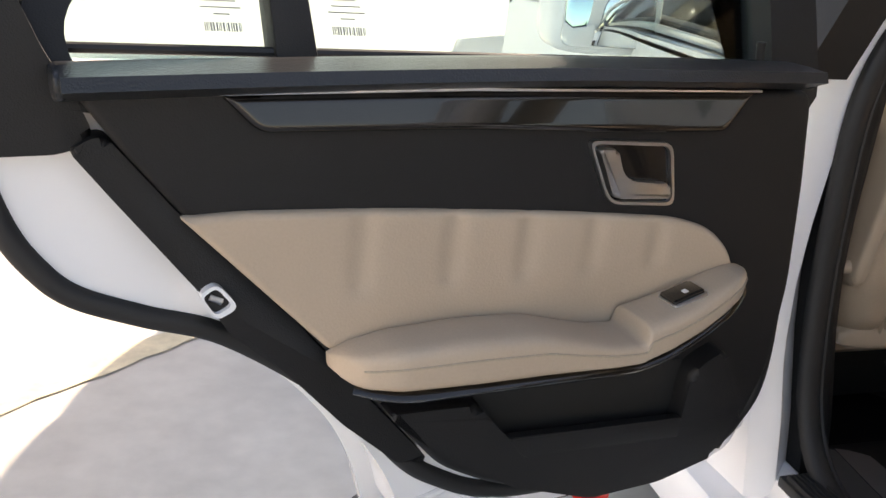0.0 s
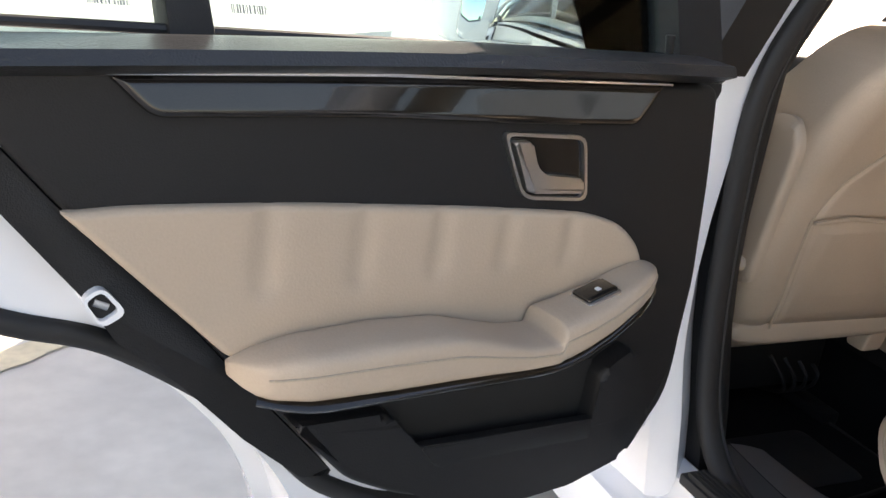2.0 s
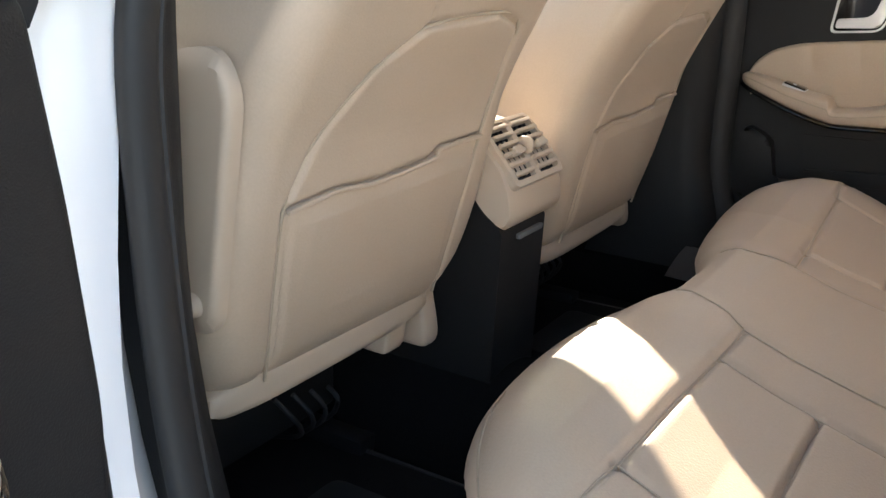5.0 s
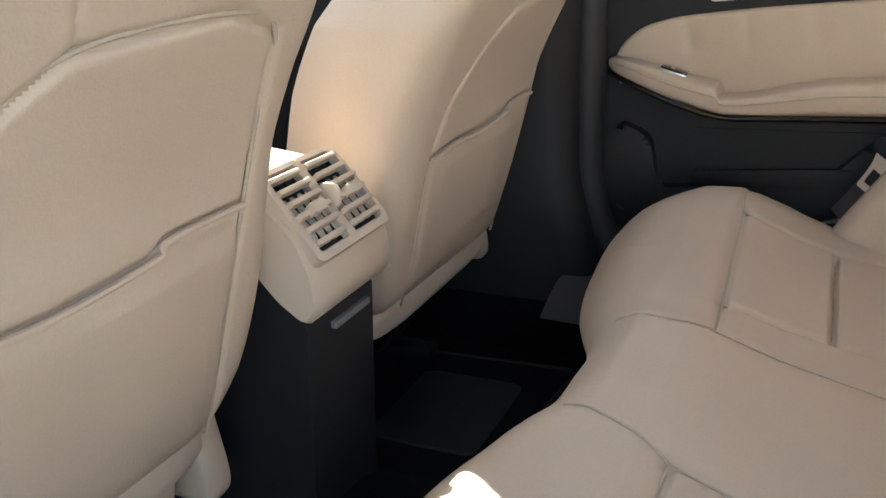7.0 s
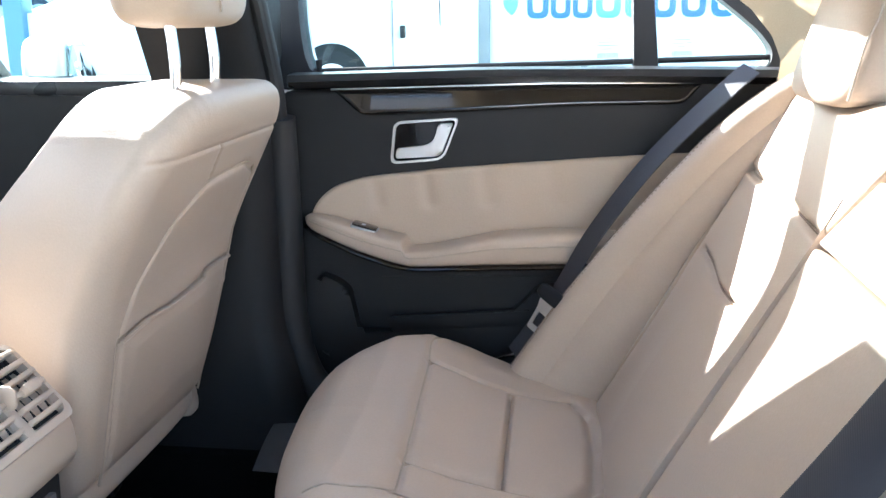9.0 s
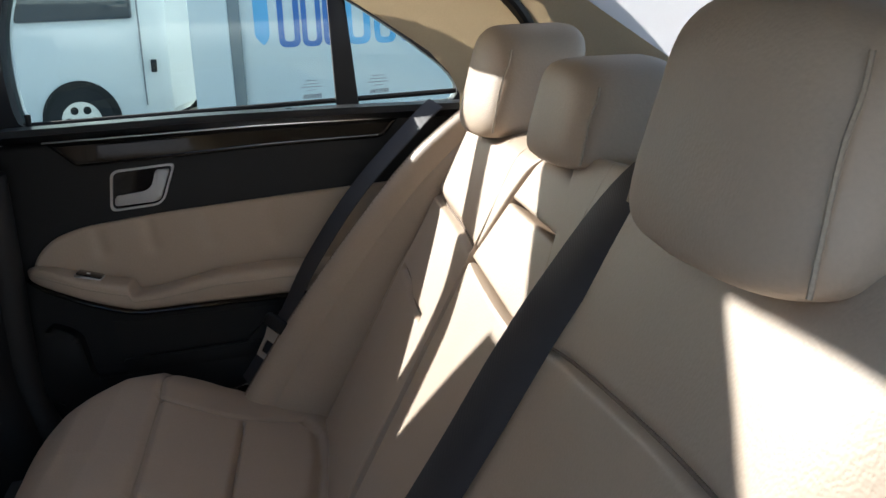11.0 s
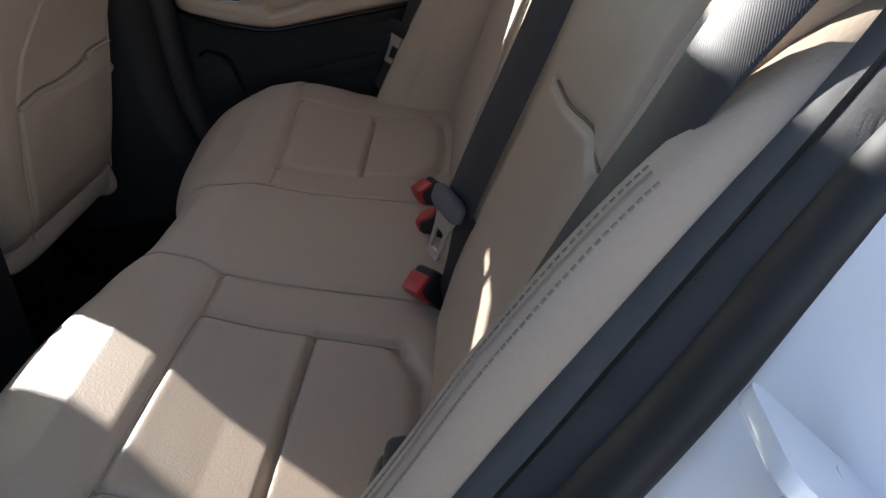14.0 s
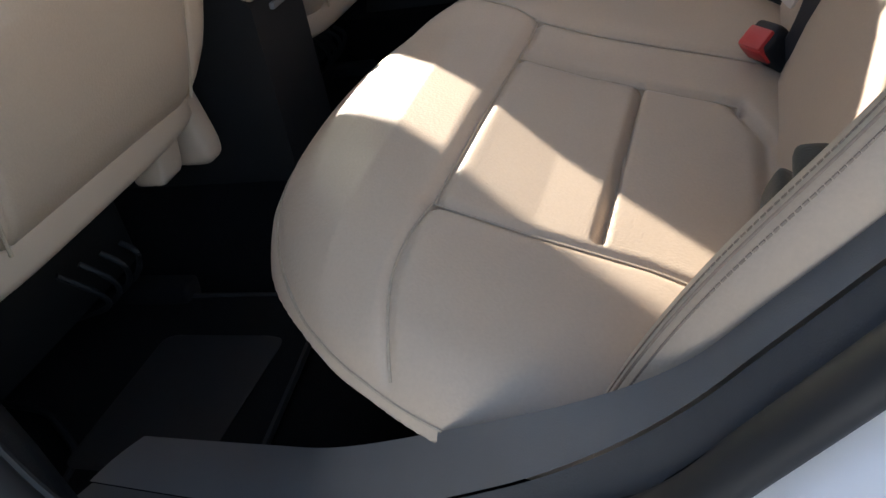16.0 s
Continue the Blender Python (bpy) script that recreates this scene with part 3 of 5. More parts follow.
    part("parcel_shelf", box(-0.72, 0.72, -1.12, -0.50, 1.03, 1.065, 0.006), M_SHELF, BODY, "black parcel shelf")
    part("seat_bulkhead", box(-0.70, 0.70, -0.62, -0.54, 0.28, 1.03), M_SHELF, BODY)
    # added blocks close the bench's side gaps and keep them dark
    for s in (-1, 1):
        for y1, z0, z1 in ((-0.10, 0.30, 0.55), (-0.19, 0.55, 0.66), (-0.275, 0.66, 0.78), (-0.39, 0.78, 0.95)):
            part("side_filler", box(-0.69 if s < 0 else 0.56, -0.56 if s < 0 else 0.80, -0.60, y1, z0, z1), M_SHELF, BODY, "black filler block added behind the bench side")
    for s in (-1, 1):
        part("pillar_base", box(min(s * 0.655, s * 0.775), max(s * 0.655, s * 0.775), -0.66, -0.385 if s > 0 else -0.56, 0.95, 1.062, 0.012), M_SHELF, BODY, "black trim under the C-pillar")
    part("firewall", box(-0.78, 0.78, 1.60, 1.64, 0.28, 0.96), M_CARPET, BODY)
    part("dashboard", super_box((0, 1.48, 0.86), (1.46, 0.42, 0.26), 0.35, 40, 16), M_BLACK, BODY, "black dashboard")
    for s in (-1, 1):
        part("kick_panel", box(min(s * 0.715, s * 0.735), max(s * 0.715, s * 0.735), 0.55, 1.62, 0.28, 0.56, 0.005), M_CARPET, BODY, "black lower side lining")
    # striker
    st = Vector((-0.845, -0.345, 0.83))
    part("striker_plate", slab(rounded([(-0.05, -0.03), (0.05, -0.03), (0.05, 0.03), (-0.05, 0.03)], 0.012), lambda a, b, d: st + Vector((-0.0, 0.62, 0.78)) * a + Vector((-1, 0, 0)) * b + Vector((-0.2, 0.75, -0.6)) * d, 0.0, 0.008, 0.002), M_JAMB, BODY, "white painted door striker")
    loop = [st + Vector((0.012, 0, 0)), st + Vector((0.010, 0.03, -0.02)), st + Vector((-0.03, 0.035, -0.022)), st + Vector((-0.034, 0.0, 0.0))]
    part("striker_loop", sweep(smooth_line(loop, 6), ring(0.006, 10), up=(0, 0.3, 0.9)), M_JAMB, BODY)


build_shell()
# ---- rear bench ----
BENCH = thing("rear_bench", "cream leather rear bench seat with sewn panels", "car seat")


def bench_outline():
    outer = [(0.60, 0.250), (0.665, 0.188), (0.702, 0.120), (0.714, 0.060), (0.710, 0.010), (0.690, -0.030), (0.66, -0.10), (0.63, -0.17)]
    near = [(0.07, 0.258), (0.13, 0.288), (0.20, 0.316), (0.30, 0.330), (0.42, 0.324), (0.52, 0.298)] + outer
    far = [(0.07, 0.250), (0.13, 0.268), (0.20, 0.292), (0.30, 0.310), (0.42, 0.314), (0.52, 0.293)] + outer
    pts = [(-x, y) for x, y in near[::-1]] + [(0.0, 0.252)] + far
    return [(p.x, p.y) for p in smooth_line([Vector((x, y, 0)) for x, y in pts], 6)]


BENCH_RIM = bench_outline()
BENCH_RIM = BENCH_RIM + BENCH_RIM[:1]


def bench_seams():
    """(line, width, depth, sewn) of the cushion's seams."""
    out = []
    for s in (-1, 1):
        rows = [([(0.232, 0.006), (0.512, 0.010)], 0.0036, 0.012, 0),
                ([(0.135, 0.125), (0.222, 0.128), (0.37, 0.134), (0.513, 0.137)], 0.006, 0.006, 1),
                ([(0.222, 0.128), (0.230, 0.03), (0.243, -0.085)], 0.006, 0.007, 1),
                ([(0.513, 0.137), (0.520, 0.06), (0.535, -0.03), (0.555, -0.085)], 0.005, 0.005, 1),
                ([(0.513, 0.137), (0.560, 0.142), (0.61, 0.142), (0.675, 0.130)], 0.005, 0.004, 1),
                ([(0.243, -0.085), (0.30, -0.112), (0.42, -0.116), (0.52, -0.108), (0.555, -0.085)], 0.008, 0.012, 0),
                ([(0.135, 0.125), (0.138, 0.02), (0.145, -0.13)], 0.006, 0.004, 1),
                ([(0.135, 0.125), (0.115, 0.165), (0.10, 0.225)], 0.005, 0.002, 1)]
        out += [([(s * x, y) for x, y in line], w, d, sewn) for line, w, d, sewn in rows]
        # piping round the outer side
        edge = [(0.685, 0.0), (0.699, 0.055), (0.688, 0.118), (0.652, 0.182), (0.590, 0.240), (0.512, 0.283 if s < 0 else 0.278), (0.42, 0.306 if s < 0 else 0.296)]
        out += [([(s * p.x, p.y) for p in smooth_line([Vector((x, y, 0)) for x, y in edge], 5)], 0.005, 0.003, 1)]
    return out


def bench_z(x, y):
    """Height of the cushion's stuffing: it climbs to a crest at the front."""
    mid = min(1, max(0, (abs(x) - 0.10) / 0.08))
    mid = mid * mid * (3 - 2 * mid)
    side = float(np.interp(y, [-0.17, -0.10, 0.0, 0.06, 0.11, 0.15, 0.20, 0.25, 0.34], [0.548, 0.567, 0.592, 0.608, 0.626, 0.641, 0.650, 0.648, 0.636]))
    lift = 0.022 * min(1, max(0, (x - 0.33) / 0.25)) * min(1, max(0, (y - 0.0) / 0.15))
    return side + (1 - mid) * 0.008 + 0.018 * x + lift


def bench_slope(x, y):
    """The cushion's long fall towards its outer front corners."""
    d = line_distance(x, y, BENCH_RIM)
    e = np.clip(1 - d / 0.12, 0, 1) ** 1.5 * np.clip((np.abs(x) - 0.0) / 0.12, 0, 1)
    return -0.030 * e * np.clip((y + 0.10) / 0.15, 0, 1) * np.clip((np.abs(x) - 0.48) / 0.14, 0, 1)


def bench_top(x, y):
    """Height of the finished cushion at one place."""
    ax, ay = np.array([x]), np.array([y])
    p = min(1.0, max(0.0, 1 - float(line_distance(ax, ay, BENCH_RIM)[0]) / 0.065))
    return bench_z(x, y) - 0.065 * (1 - math.sqrt(1 - p * p)) + float(bench_slope(ax, ay)[0])


def bench_place(x, y, h):
    if x < -0.4:
        # the cushion is thinner where it meets the sill
        h = max(h, -0.065) + min(0.0, h + 0.065) * (1 - 0.7 * min(1, (-x - 0.4) / 0.15))
    k = max(0.0, -h - 0.06) / 0.04
    cx, cy = x * (1 - 0.07 * k), y - 0.04 * k * min(1, max(0, y / 0.1))
    return (cx, cy, bench_z(x, y) + h)


part("cushion", padded(bench_outline(), bench_place, 0.098, 0.065, (360, 230), [g[:3] for g in bench_seams()], extra=bench_slope), M_LEATHER, BENCH, "cream leather seat cushion")
part("cushion_base", padded([(p[0] * 0.88, p[1] * 0.82 - 0.02) for p in bench_outline()], lambda x, y, h: (x, y, 0.45 + h), 0.17, 0.02, (120, 20)), M_CARPET, BENCH, "black carpeted seat base")
for line, width, depth, sewn in bench_seams():
    if sewn:
        pts = smooth_line([Vector((x, y, 0)) for x, y in line], 10)
        path = [Vector((p.x, p.y, bench_top(p.x, p.y) - depth + 0.0012)) for p in pts]
        part("seam", sweep(path, ring(0.0012, 6)), M_SEAM, BENCH)

BACK_ROT = Matrix.Translation((0, -0.14, 0.58)) @ Matrix.Rotation(math.atan2(0.54, 1), 4, "X")


def back_place(x, s, h):
    """Along the reclined backrest: s up it, h out of it, forwards."""
    return BACK_ROT @ Vector((x, h, s))


def build_backrest():
    for s in (-1, 1):
        side = [(s * 0.665, -0.08), (s * 0.668, 0.44), (s * 0.640, 0.545), (s * 0.50, 0.587)]
        if s < 0:
            side = [(-0.645, -0.08), (-0.648, 0.38), (-0.674, 0.45), (-0.722, 0.56), (-0.735, 0.608), (-0.55, 0.606)]
        out = rounded([(s * 0.169, -0.08)] + side + [(s * 0.057, 0.580), (s * 0.116, 0.497), (s * 0.169, 0.412)], [0.004, 0.01, 0.08, 0.05, 0.06, 0.004, 0.004, 0.004] if s > 0 else [0.004, 0.01, 0.06, 0.06, 0.05, 0.02, 0.06, 0.004, 0.004, 0.004])
        gr = [([(s * 0.169, 0.412), (s * 0.33, 0.418), (s * 0.50, 0.418), (s * 0.60, 0.425), (s * 0.655, 0.445)], 0.006, 0.010),
              ([(s * 0.60, 0.425), (s * 0.575, 0.30), (s * 0.565, 0.20), (s * 0.575, 0.08), (s * 0.60, -0.06)], 0.006, 0.010),
              ([(s * 0.285, 0.282), (s * 0.40, 0.276), (s * 0.545, 0.290)], 0.0045, 0.010)]
        if s < 0:
            gr = [([(-0.169, 0.412), (-0.28, 0.430), (-0.46, 0.446), (-0.618, 0.454)], 0.0042, 0.007),
                  ([(-0.618, 0.454), (-0.600, 0.41), (-0.580, 0.34), (-0.572, 0.20), (-0.580, 0.08), (-0.60, -0.06)], 0.0045, 0.008),
                  ([(-0.275, 0.296), (-0.37, 0.302), (-0.49, 0.320), (-0.572, 0.318)], 0.0042, 0.006)]

        def crown(x, q, s=s):
            roll = 0.0
            for d, r in ((0.583 - q, 0.05), (0.666 - x, 0.035)) if s > 0 else ((0.604 - q, 0.03), (np.interp(q, [0.38, 0.45, 0.56, 0.608], [0.648, 0.674, 0.722, 0.735]) + x, 0.028)):
                p = np.clip(1 - d / r, 0, 1)
                roll = roll - r * (1 - np.sqrt(np.clip(1 - p * p, 0, 1)))
            return np.maximum(roll, -0.06)

        def bulge(x, q):
            side = np.exp(-((np.abs(x) - 0.565) / 0.05) ** 2) * np.clip((0.52 - q) / 0.25, 0, 1)
            fall = 0.052 * np.clip((-x - 0.585) / 0.14, 0, 1.15) ** 2 * np.clip((q - 0.25) / 0.15, 0, 1)
            return 0.010 * side - fall + 0.004 * np.exp(-((q - 0.52) / 0.07) ** 2) + 0.008 * np.exp(-((q - 0.1) / 0.12) ** 2) * np.clip((0.56 - np.abs(x)) / 0.12, 0, 1)
        part("backrest", padded(out, back_place, 0.12 if s > 0 else 0.06, 0.006, (250, 300), gr, extra=lambda x, q: bulge(x, q) + crown(x, q)), M_LEATHER, BENCH, "cream leather backrest with sewn insert")
        # brown cords in the grooves paint in the creases' shade
        for line, width, depth in gr:
            pts = smooth_line([Vector((x, q, 0)) for x, q in line], 10)
            ax, aq = np.array([p.x for p in pts]), np.array([p.y for p in pts])
            hh = bulge(ax, aq) + crown(ax, aq) - depth + 0.0015
            part("seam", sweep([Vector(back_place(a, q, h)) for a, q, h in zip(ax, aq, hh)], ring(0.0016, 6), up=(0, 1, 0)), M_THREADSHADE, BENCH)
    out = rounded([(-0.167, -0.08), (0.167, -0.08), (0.167, 0.403), (-0.167, 0.403)], 0.006)
    part("armrest_panel", padded(out, back_place, 0.10, 0.006, (90, 140), [], extra=lambda x, q: 0.006 * (1 - (x / 0.17) ** 2) * np.clip((q + 0.05) / 0.1, 0, 1)), M_LEATHER, BENCH, "cream leather folding armrest, closed")
    out = rounded([(-0.167, 0.407), (0.167, 0.407), (0.1145, 0.494), (-0.1145, 0.494)], 0.004)
    part("centre_panel", padded(out, back_place, 0.10, 0.005, (80, 50), []), M_LEATHER, BENCH, "cream leather panel over the armrest")
    out = rounded([(-0.1135, 0.499), (0.1135, 0.499), (0.055, 0.580), (-0.055, 0.580)], 0.004)
    part("centre_top", padded(out, back_place, 0.10, 0.005, (80, 50), [], extra=lambda x, q: -0.02 * np.clip((q - 0.54) / 0.04, 0, 1) ** 2), M_LEATHER, BENCH, "cream leather panel under the centre headrest")
    for s in (-1, 1):
        if s < 0:
            crest = [(-0.002, 0.545), (-0.039, 0.607), (-0.085, 0.670), (-0.151, 0.745), (-0.211, 0.814), (-0.290, 0.890), (-0.365, 0.942), (-0.45, 0.992)]
            xs_ = (0.667, 0.670, 0.672, 0.674, 0.675, 0.676, 0.680, 0.684)
        else:
            crest = [(0.03, 0.562), (-0.025, 0.645), (-0.093, 0.742), (-0.19, 0.866), (-0.293, 0.985), (-0.385, 1.062), (-0.45, 1.10)]
            xs_ = (0.635, 0.645, 0.648, 0.645, 0.635, 0.62, 0.60)
        back, down = (0.0368, 0.0338) if s < 0 else (0.032, 0.018)
        path = smooth_line([Vector((s * x, y - back, z - down)) for x, (y, z) in zip(xs_, crest)], 60)
        prof = [(0.050 * math.copysign(abs(a) ** 0.8, a), (0.034 if s < 0 else 0.040) * math.copysign(abs(b) ** 0.8, b)) for a, b in ring(1.0, 24)]
        bol = part("side_bolster", sweep(path[::6], prof, up=(1, 0, 0)), M_LEATHER, BENCH, "cream leather side bolster with double stitching")
        out_n = [((path[min(k + 1, len(path) - 1)] - path[max(k - 1, 0)]).normalized().cross(Vector((1, 0, 0)))).normalized() for k in range(len(path))]
        half, shift = (0.034, -0.009) if s < 0 else (0.040, 0.0)

        def skin(off, half=half):
            return 0.050 * (1 - abs(off / half) ** 2.5) ** 0.4
        # a brown cord paints in the seam's shade along the crest
        part("seam", sweep([p + n * skin(shift) - Vector((s * shift, 0, 0)) for p, n in zip(path, out_n) if s > 0 or p.y > -0.335], ring(0.0012, 6), up=(1, 0, 0)), M_THREADSHADE, bol)
        # the cushioned slope between the bolster's crest and the backrest

        def slope(u, v, s=s, path=path):
            c = path[round(u * (len(path) - 1))]
            base = Vector(back_place(s * 0.592, -0.05 + 0.53 * u, -0.012))
            crest_pt = c + Vector((-s * 0.012, 0.018, 0.020))
            return base.lerp(crest_pt, v) + Vector((-s * 0.02, 0.012, 0.006)) * math.sin(math.pi * v)
        if s > 0:
            part("bolster_slope", grid(slope, 80, 14), M_LEATHER, bol)
        # a row of stitches on each side of the seam
        for off in (-shift - 0.008, -shift + 0.008):
            bm = bmesh.new()
            for i in range(2, len(path) - 6, 3):
                if s < 0 and path[i].y < -0.335:
                    break
                n = out_n[i]
                c, d = path[i] + n * (skin(off) - 0.0007) + Vector((s * off, 0, 0)), (path[i + 1] - path[i]).normalized()
                a, b = d * 0.0019, Vector((1, 0, 0)) * 0.0007
                vs = [bm.verts.new(c + sa * a + sb * b + n * sn * 0.0012) for sn in (-1, 1) for sa, sb in ((-1, -1), (1, -1), (1, 1), (-1, 1))]
                for f in ((0, 1, 2, 3), (7, 6, 5, 4), (0, 4, 5, 1), (1, 5, 6, 2), (2, 6, 7, 3), (3, 7, 4, 0)):
                    bm.faces.new([vs[k] for k in f])
            tagged(part("stitching", bm, M_THREADSHADE, bol), kind="stuff")
    for x, y, z, w, hh in ((-0.44, -0.455, 1.150, 0.27, 0.155), (0.0, -0.455, 1.128, 0.24, 0.105), (0.42, -0.455, 1.142, 0.27, 0.155)):
        def lean(p):
            return Vector((p.x * (1 - 0.08 * p.z / 0.1), p.y - 0.25 * p.z + 0.02 * (1 - (p.x / 0.13) ** 2) * (p.y > 0), p.z - 0.02 * (p.x / 0.13) ** 2 * (p.z > 0)))
        hr = part("headrest", super_box((x, y, z), (w, 0.12 if abs(x) > 0.3 else 0.09, hh), 0.36, 48, 24, lean), M_LEATHER, BENCH, "cream leather headrest")
        for sx in (-1, 1):
            q = w / 2 * 0.93
            pts = [Vector((x, y, z)) + lean(Vector((sx * q, 0.052 if abs(x) > 0.3 else 0.039, zz))) for zz in (-0.42 * hh, -0.28 * hh, 0.0, 0.28 * hh, 0.4 * hh)]
            part("seam", sweep(smooth_line(pts, 8), ring(0.0016, 6), up=(0, 1, 0)), M_SEAM, hr)
        part("headrest_socket", super_box((x, y - 0.01, z - hh / 2 - 0.004), (0.12, 0.05, 0.02), 0.5, 20, 8), M_BLACK, BENCH)


build_backrest()


# ---- belts and buckles ----
def webbing(path, width, faces):
    """A belt along a path, its face turning through the given directions."""
    bm, rows, run = bmesh.new(), [], 0.0
    uv = bm.loops.layers.uv.new("UVMap")
    k = len(path)
    prof = ((-0.5, -0.0007), (-0.46, 0.0009), (0.0, 0.0011), (0.46, 0.0009), (0.5, -0.0007), (0.46, -0.0013), (-0.46, -0.0013))
    at = {}
    for i, p in enumerate(path):
        d = (path[min(i + 1, k - 1)] - path[max(i - 1, 0)]).normalized()
        run += (p - path[max(i - 1, 0)]).length
        f = i / (k - 1) * (len(faces) - 1)
        q = min(int(f), len(faces) - 2)
        nd = Vector(faces[q]).lerp(Vector(faces[q + 1]), f - q)
        across = d.cross(nd).normalized()
        nn = across.cross(d).normalized()
        row = [bm.verts.new(p + across * width * a + nn * b) for a, b in prof]
        for v, (a, b) in zip(row, prof):
            at[v] = (a * width, run)
        rows.append(row)
    m = len(prof)
    for a, b in zip(rows[:-1], rows[1:]):
        for i in range(m):
            bm.faces.new((a[i], a[(i + 1) % m], b[(i + 1) % m], b[i]))
    bm.faces.new(rows[0]), bm.faces.new(rows[-1])
    for f in bm.faces:
        for lp in f.loops:
            lp[uv].uv = at[lp.vert]
    return bm


def build_tongue(parent, at, along, face, grip=None):
    """The metal latch plate with its plastic grip."""
    z, y = Vector(along).normalized(), Vector(face).normalized()
    x = y.cross(z).normalized()
    y = z.cross(x)
    m = Matrix((x, y, z)).transposed().to_4x4()
    m.translation = Vector(at)
    part("belt_grip", super_box((0, 0.003, 0.012), (0.062, 0.014, 0.026), 0.5, 24, 10), grip or M_BLACK, parent, "plastic belt grip", m=m)
    o = rounded([(-0.022, 0.004), (0.022, 0.004), (0.015, -0.018), (0.012, -0.055), (-0.012, -0.055), (-0.015, -0.018)], 0.004)
    i = rounded([(-0.008, -0.022), (0.008, -0.022), (0.008, -0.030), (0.007, -0.045), (-0.007, -0.045), (-0.008, -0.030)], 0.002)
    part("latch_plate", frame_slab(o, i, lambda a, b, d: (a, d, b), -0.0015, 0.0015), M_CHROME, parent, "bright metal latch plate", m=m)


def build_belts():
    b = thing("seat_belt", "charcoal webbing seat belt on the rear bench beside the open door", "seat belt", "rear seat belts")
    path = smooth_line([Vector(p) for p in ((-0.765, -0.56, 1.16), (-0.755, -0.50, 1.12), (-0.740, -0.445, 1.078), (-0.706, -0.396, 1.023), (-0.676, -0.352, 0.965), (-0.652, -0.310, 0.905), (-0.634, -0.258, 0.840), (-0.624, -0.20, 0.768), (-0.62, -0.143, 0.697), (-0.617, -0.095, 0.635))], 10)
    part("webbing", webbing(path, 0.048, ((-0.80, 0.38, 0.46), (-0.75, 0.45, 0.46), (-0.45, 0.70, 0.5), (-0.15, 0.80, 0.55), (0.35, 0.74, 0.54), (0.4, 0.74, 0.54))), M_BELT, b)
    part("belt_guide", super_box((-0.62, -0.140, 0.695), (0.05, 0.025, 0.02), 0.5, 20, 10), M_BLACK, b, "black plastic belt stop")
    build_tongue(b, (-0.618, -0.116, 0.662), (0.0, -0.5, 0.85), (0.05, 0.865, 0.5))
    b = thing("seat_belt", "charcoal webbing centre seat belt over the backrest", "seat belt", "rear seat belts")
    path = smooth_line([Vector(p) for p in ((-0.262, -0.51, 1.11), (-0.258, -0.425, 1.10), (-0.236, -0.345, 0.995), (-0.214, -0.260, 0.850), (-0.195, -0.195, 0.740), (-0.187, -0.170, 0.695))], 10)
    part("webbing", webbing(path, 0.050, ((-0.1, 0.865, 0.5), (-0.62, 0.62, 0.48), (-0.62, 0.62, 0.48))), M_BELT, b)
    path = smooth_line([Vector(p) for p in ((-0.190, -0.178, 0.690), (-0.178, -0.155, 0.61), (-0.155, -0.135, 0.555))], 8)
    part("lower_webbing", webbing(path, 0.045, ((-0.4, 0.8, 0.4), (-0.9, 0.5, 0.2))), M_BELT, b)
    build_tongue(b, (-0.186, -0.156, 0.688), (-0.05, -0.45, 0.9), (-0.5, 0.72, 0.48), M_GREY)
    b = thing("seat_belt", "charcoal webbing seat belt on the rear bench by the closed door", "seat belt", "rear seat belts")
    path = smooth_line([Vector(p) for p in ((0.715, -0.356, 1.092), (0.707, -0.322, 1.064), (0.688, -0.208, 0.952), (0.675, -0.118, 0.832), (0.67, -0.066, 0.739), (0.668, -0.018, 0.664), (0.665, 0.015, 0.618))], 10)
    part("webbing", webbing(path, 0.046, ((-0.55, 0.7, 0.45), (-0.45, 0.75, 0.45))), M_BELT, b)
    build_tongue(b, (0.655, -0.045, 0.712), (0.05, -0.5, 0.8), (-0.8, 0.5, 0.3))
    for x, y, z, tilt, turn in ((0.150, -0.106, 0.572, -20, 25), (0.045, -0.116, 0.566, -15, -10), (-0.140, -0.118, 0.572, -35, 40)):
        k = thing("belt_buckle", "black seat belt buckle with a red release button on the bench", "buckle", "seat belt buckles", m=pose(x, y, z, tilt, 0, turn))
        part("case", super_box((0, -0.004, -0.006), (0.040, 0.036, 0.070), 0.3, 20, 12), M_BLACK, k)
        part("release_button", box(-0.0165, 0.0165, 0.006, 0.0165, 0.006, 0.028, 0.003), M_RED, k, "red release button")
        part("release_top", box(-0.0165, 0.0165, -0.010, 0.0155, 0.026, 0.0325, 0.003), M_RED, k, "red release button")
    # shoulder belt beside the passenger seat on the far B-pillar
    b = thing("front_seat_belt", "charcoal front seat belt hanging on the B-pillar", "seat belt")
    path = smooth_line([Vector(p) for p in ((0.66, 0.52, 1.36), (0.665, 0.50, 1.22), (0.67, 0.51, 1.08), (0.69, 0.56, 0.80))], 8)
    part("webbing", webbing(path, 0.048, ((-0.5, -0.8, 0.1), (-0.9, -0.3, 0.0))), M_BELT, b)
    part("anchor_cover", super_box((0.668, 0.505, 1.31), (0.05, 0.04, 0.10), 0.4, 20, 12), M_BLACK, b, "black belt anchor cover")


build_belts()


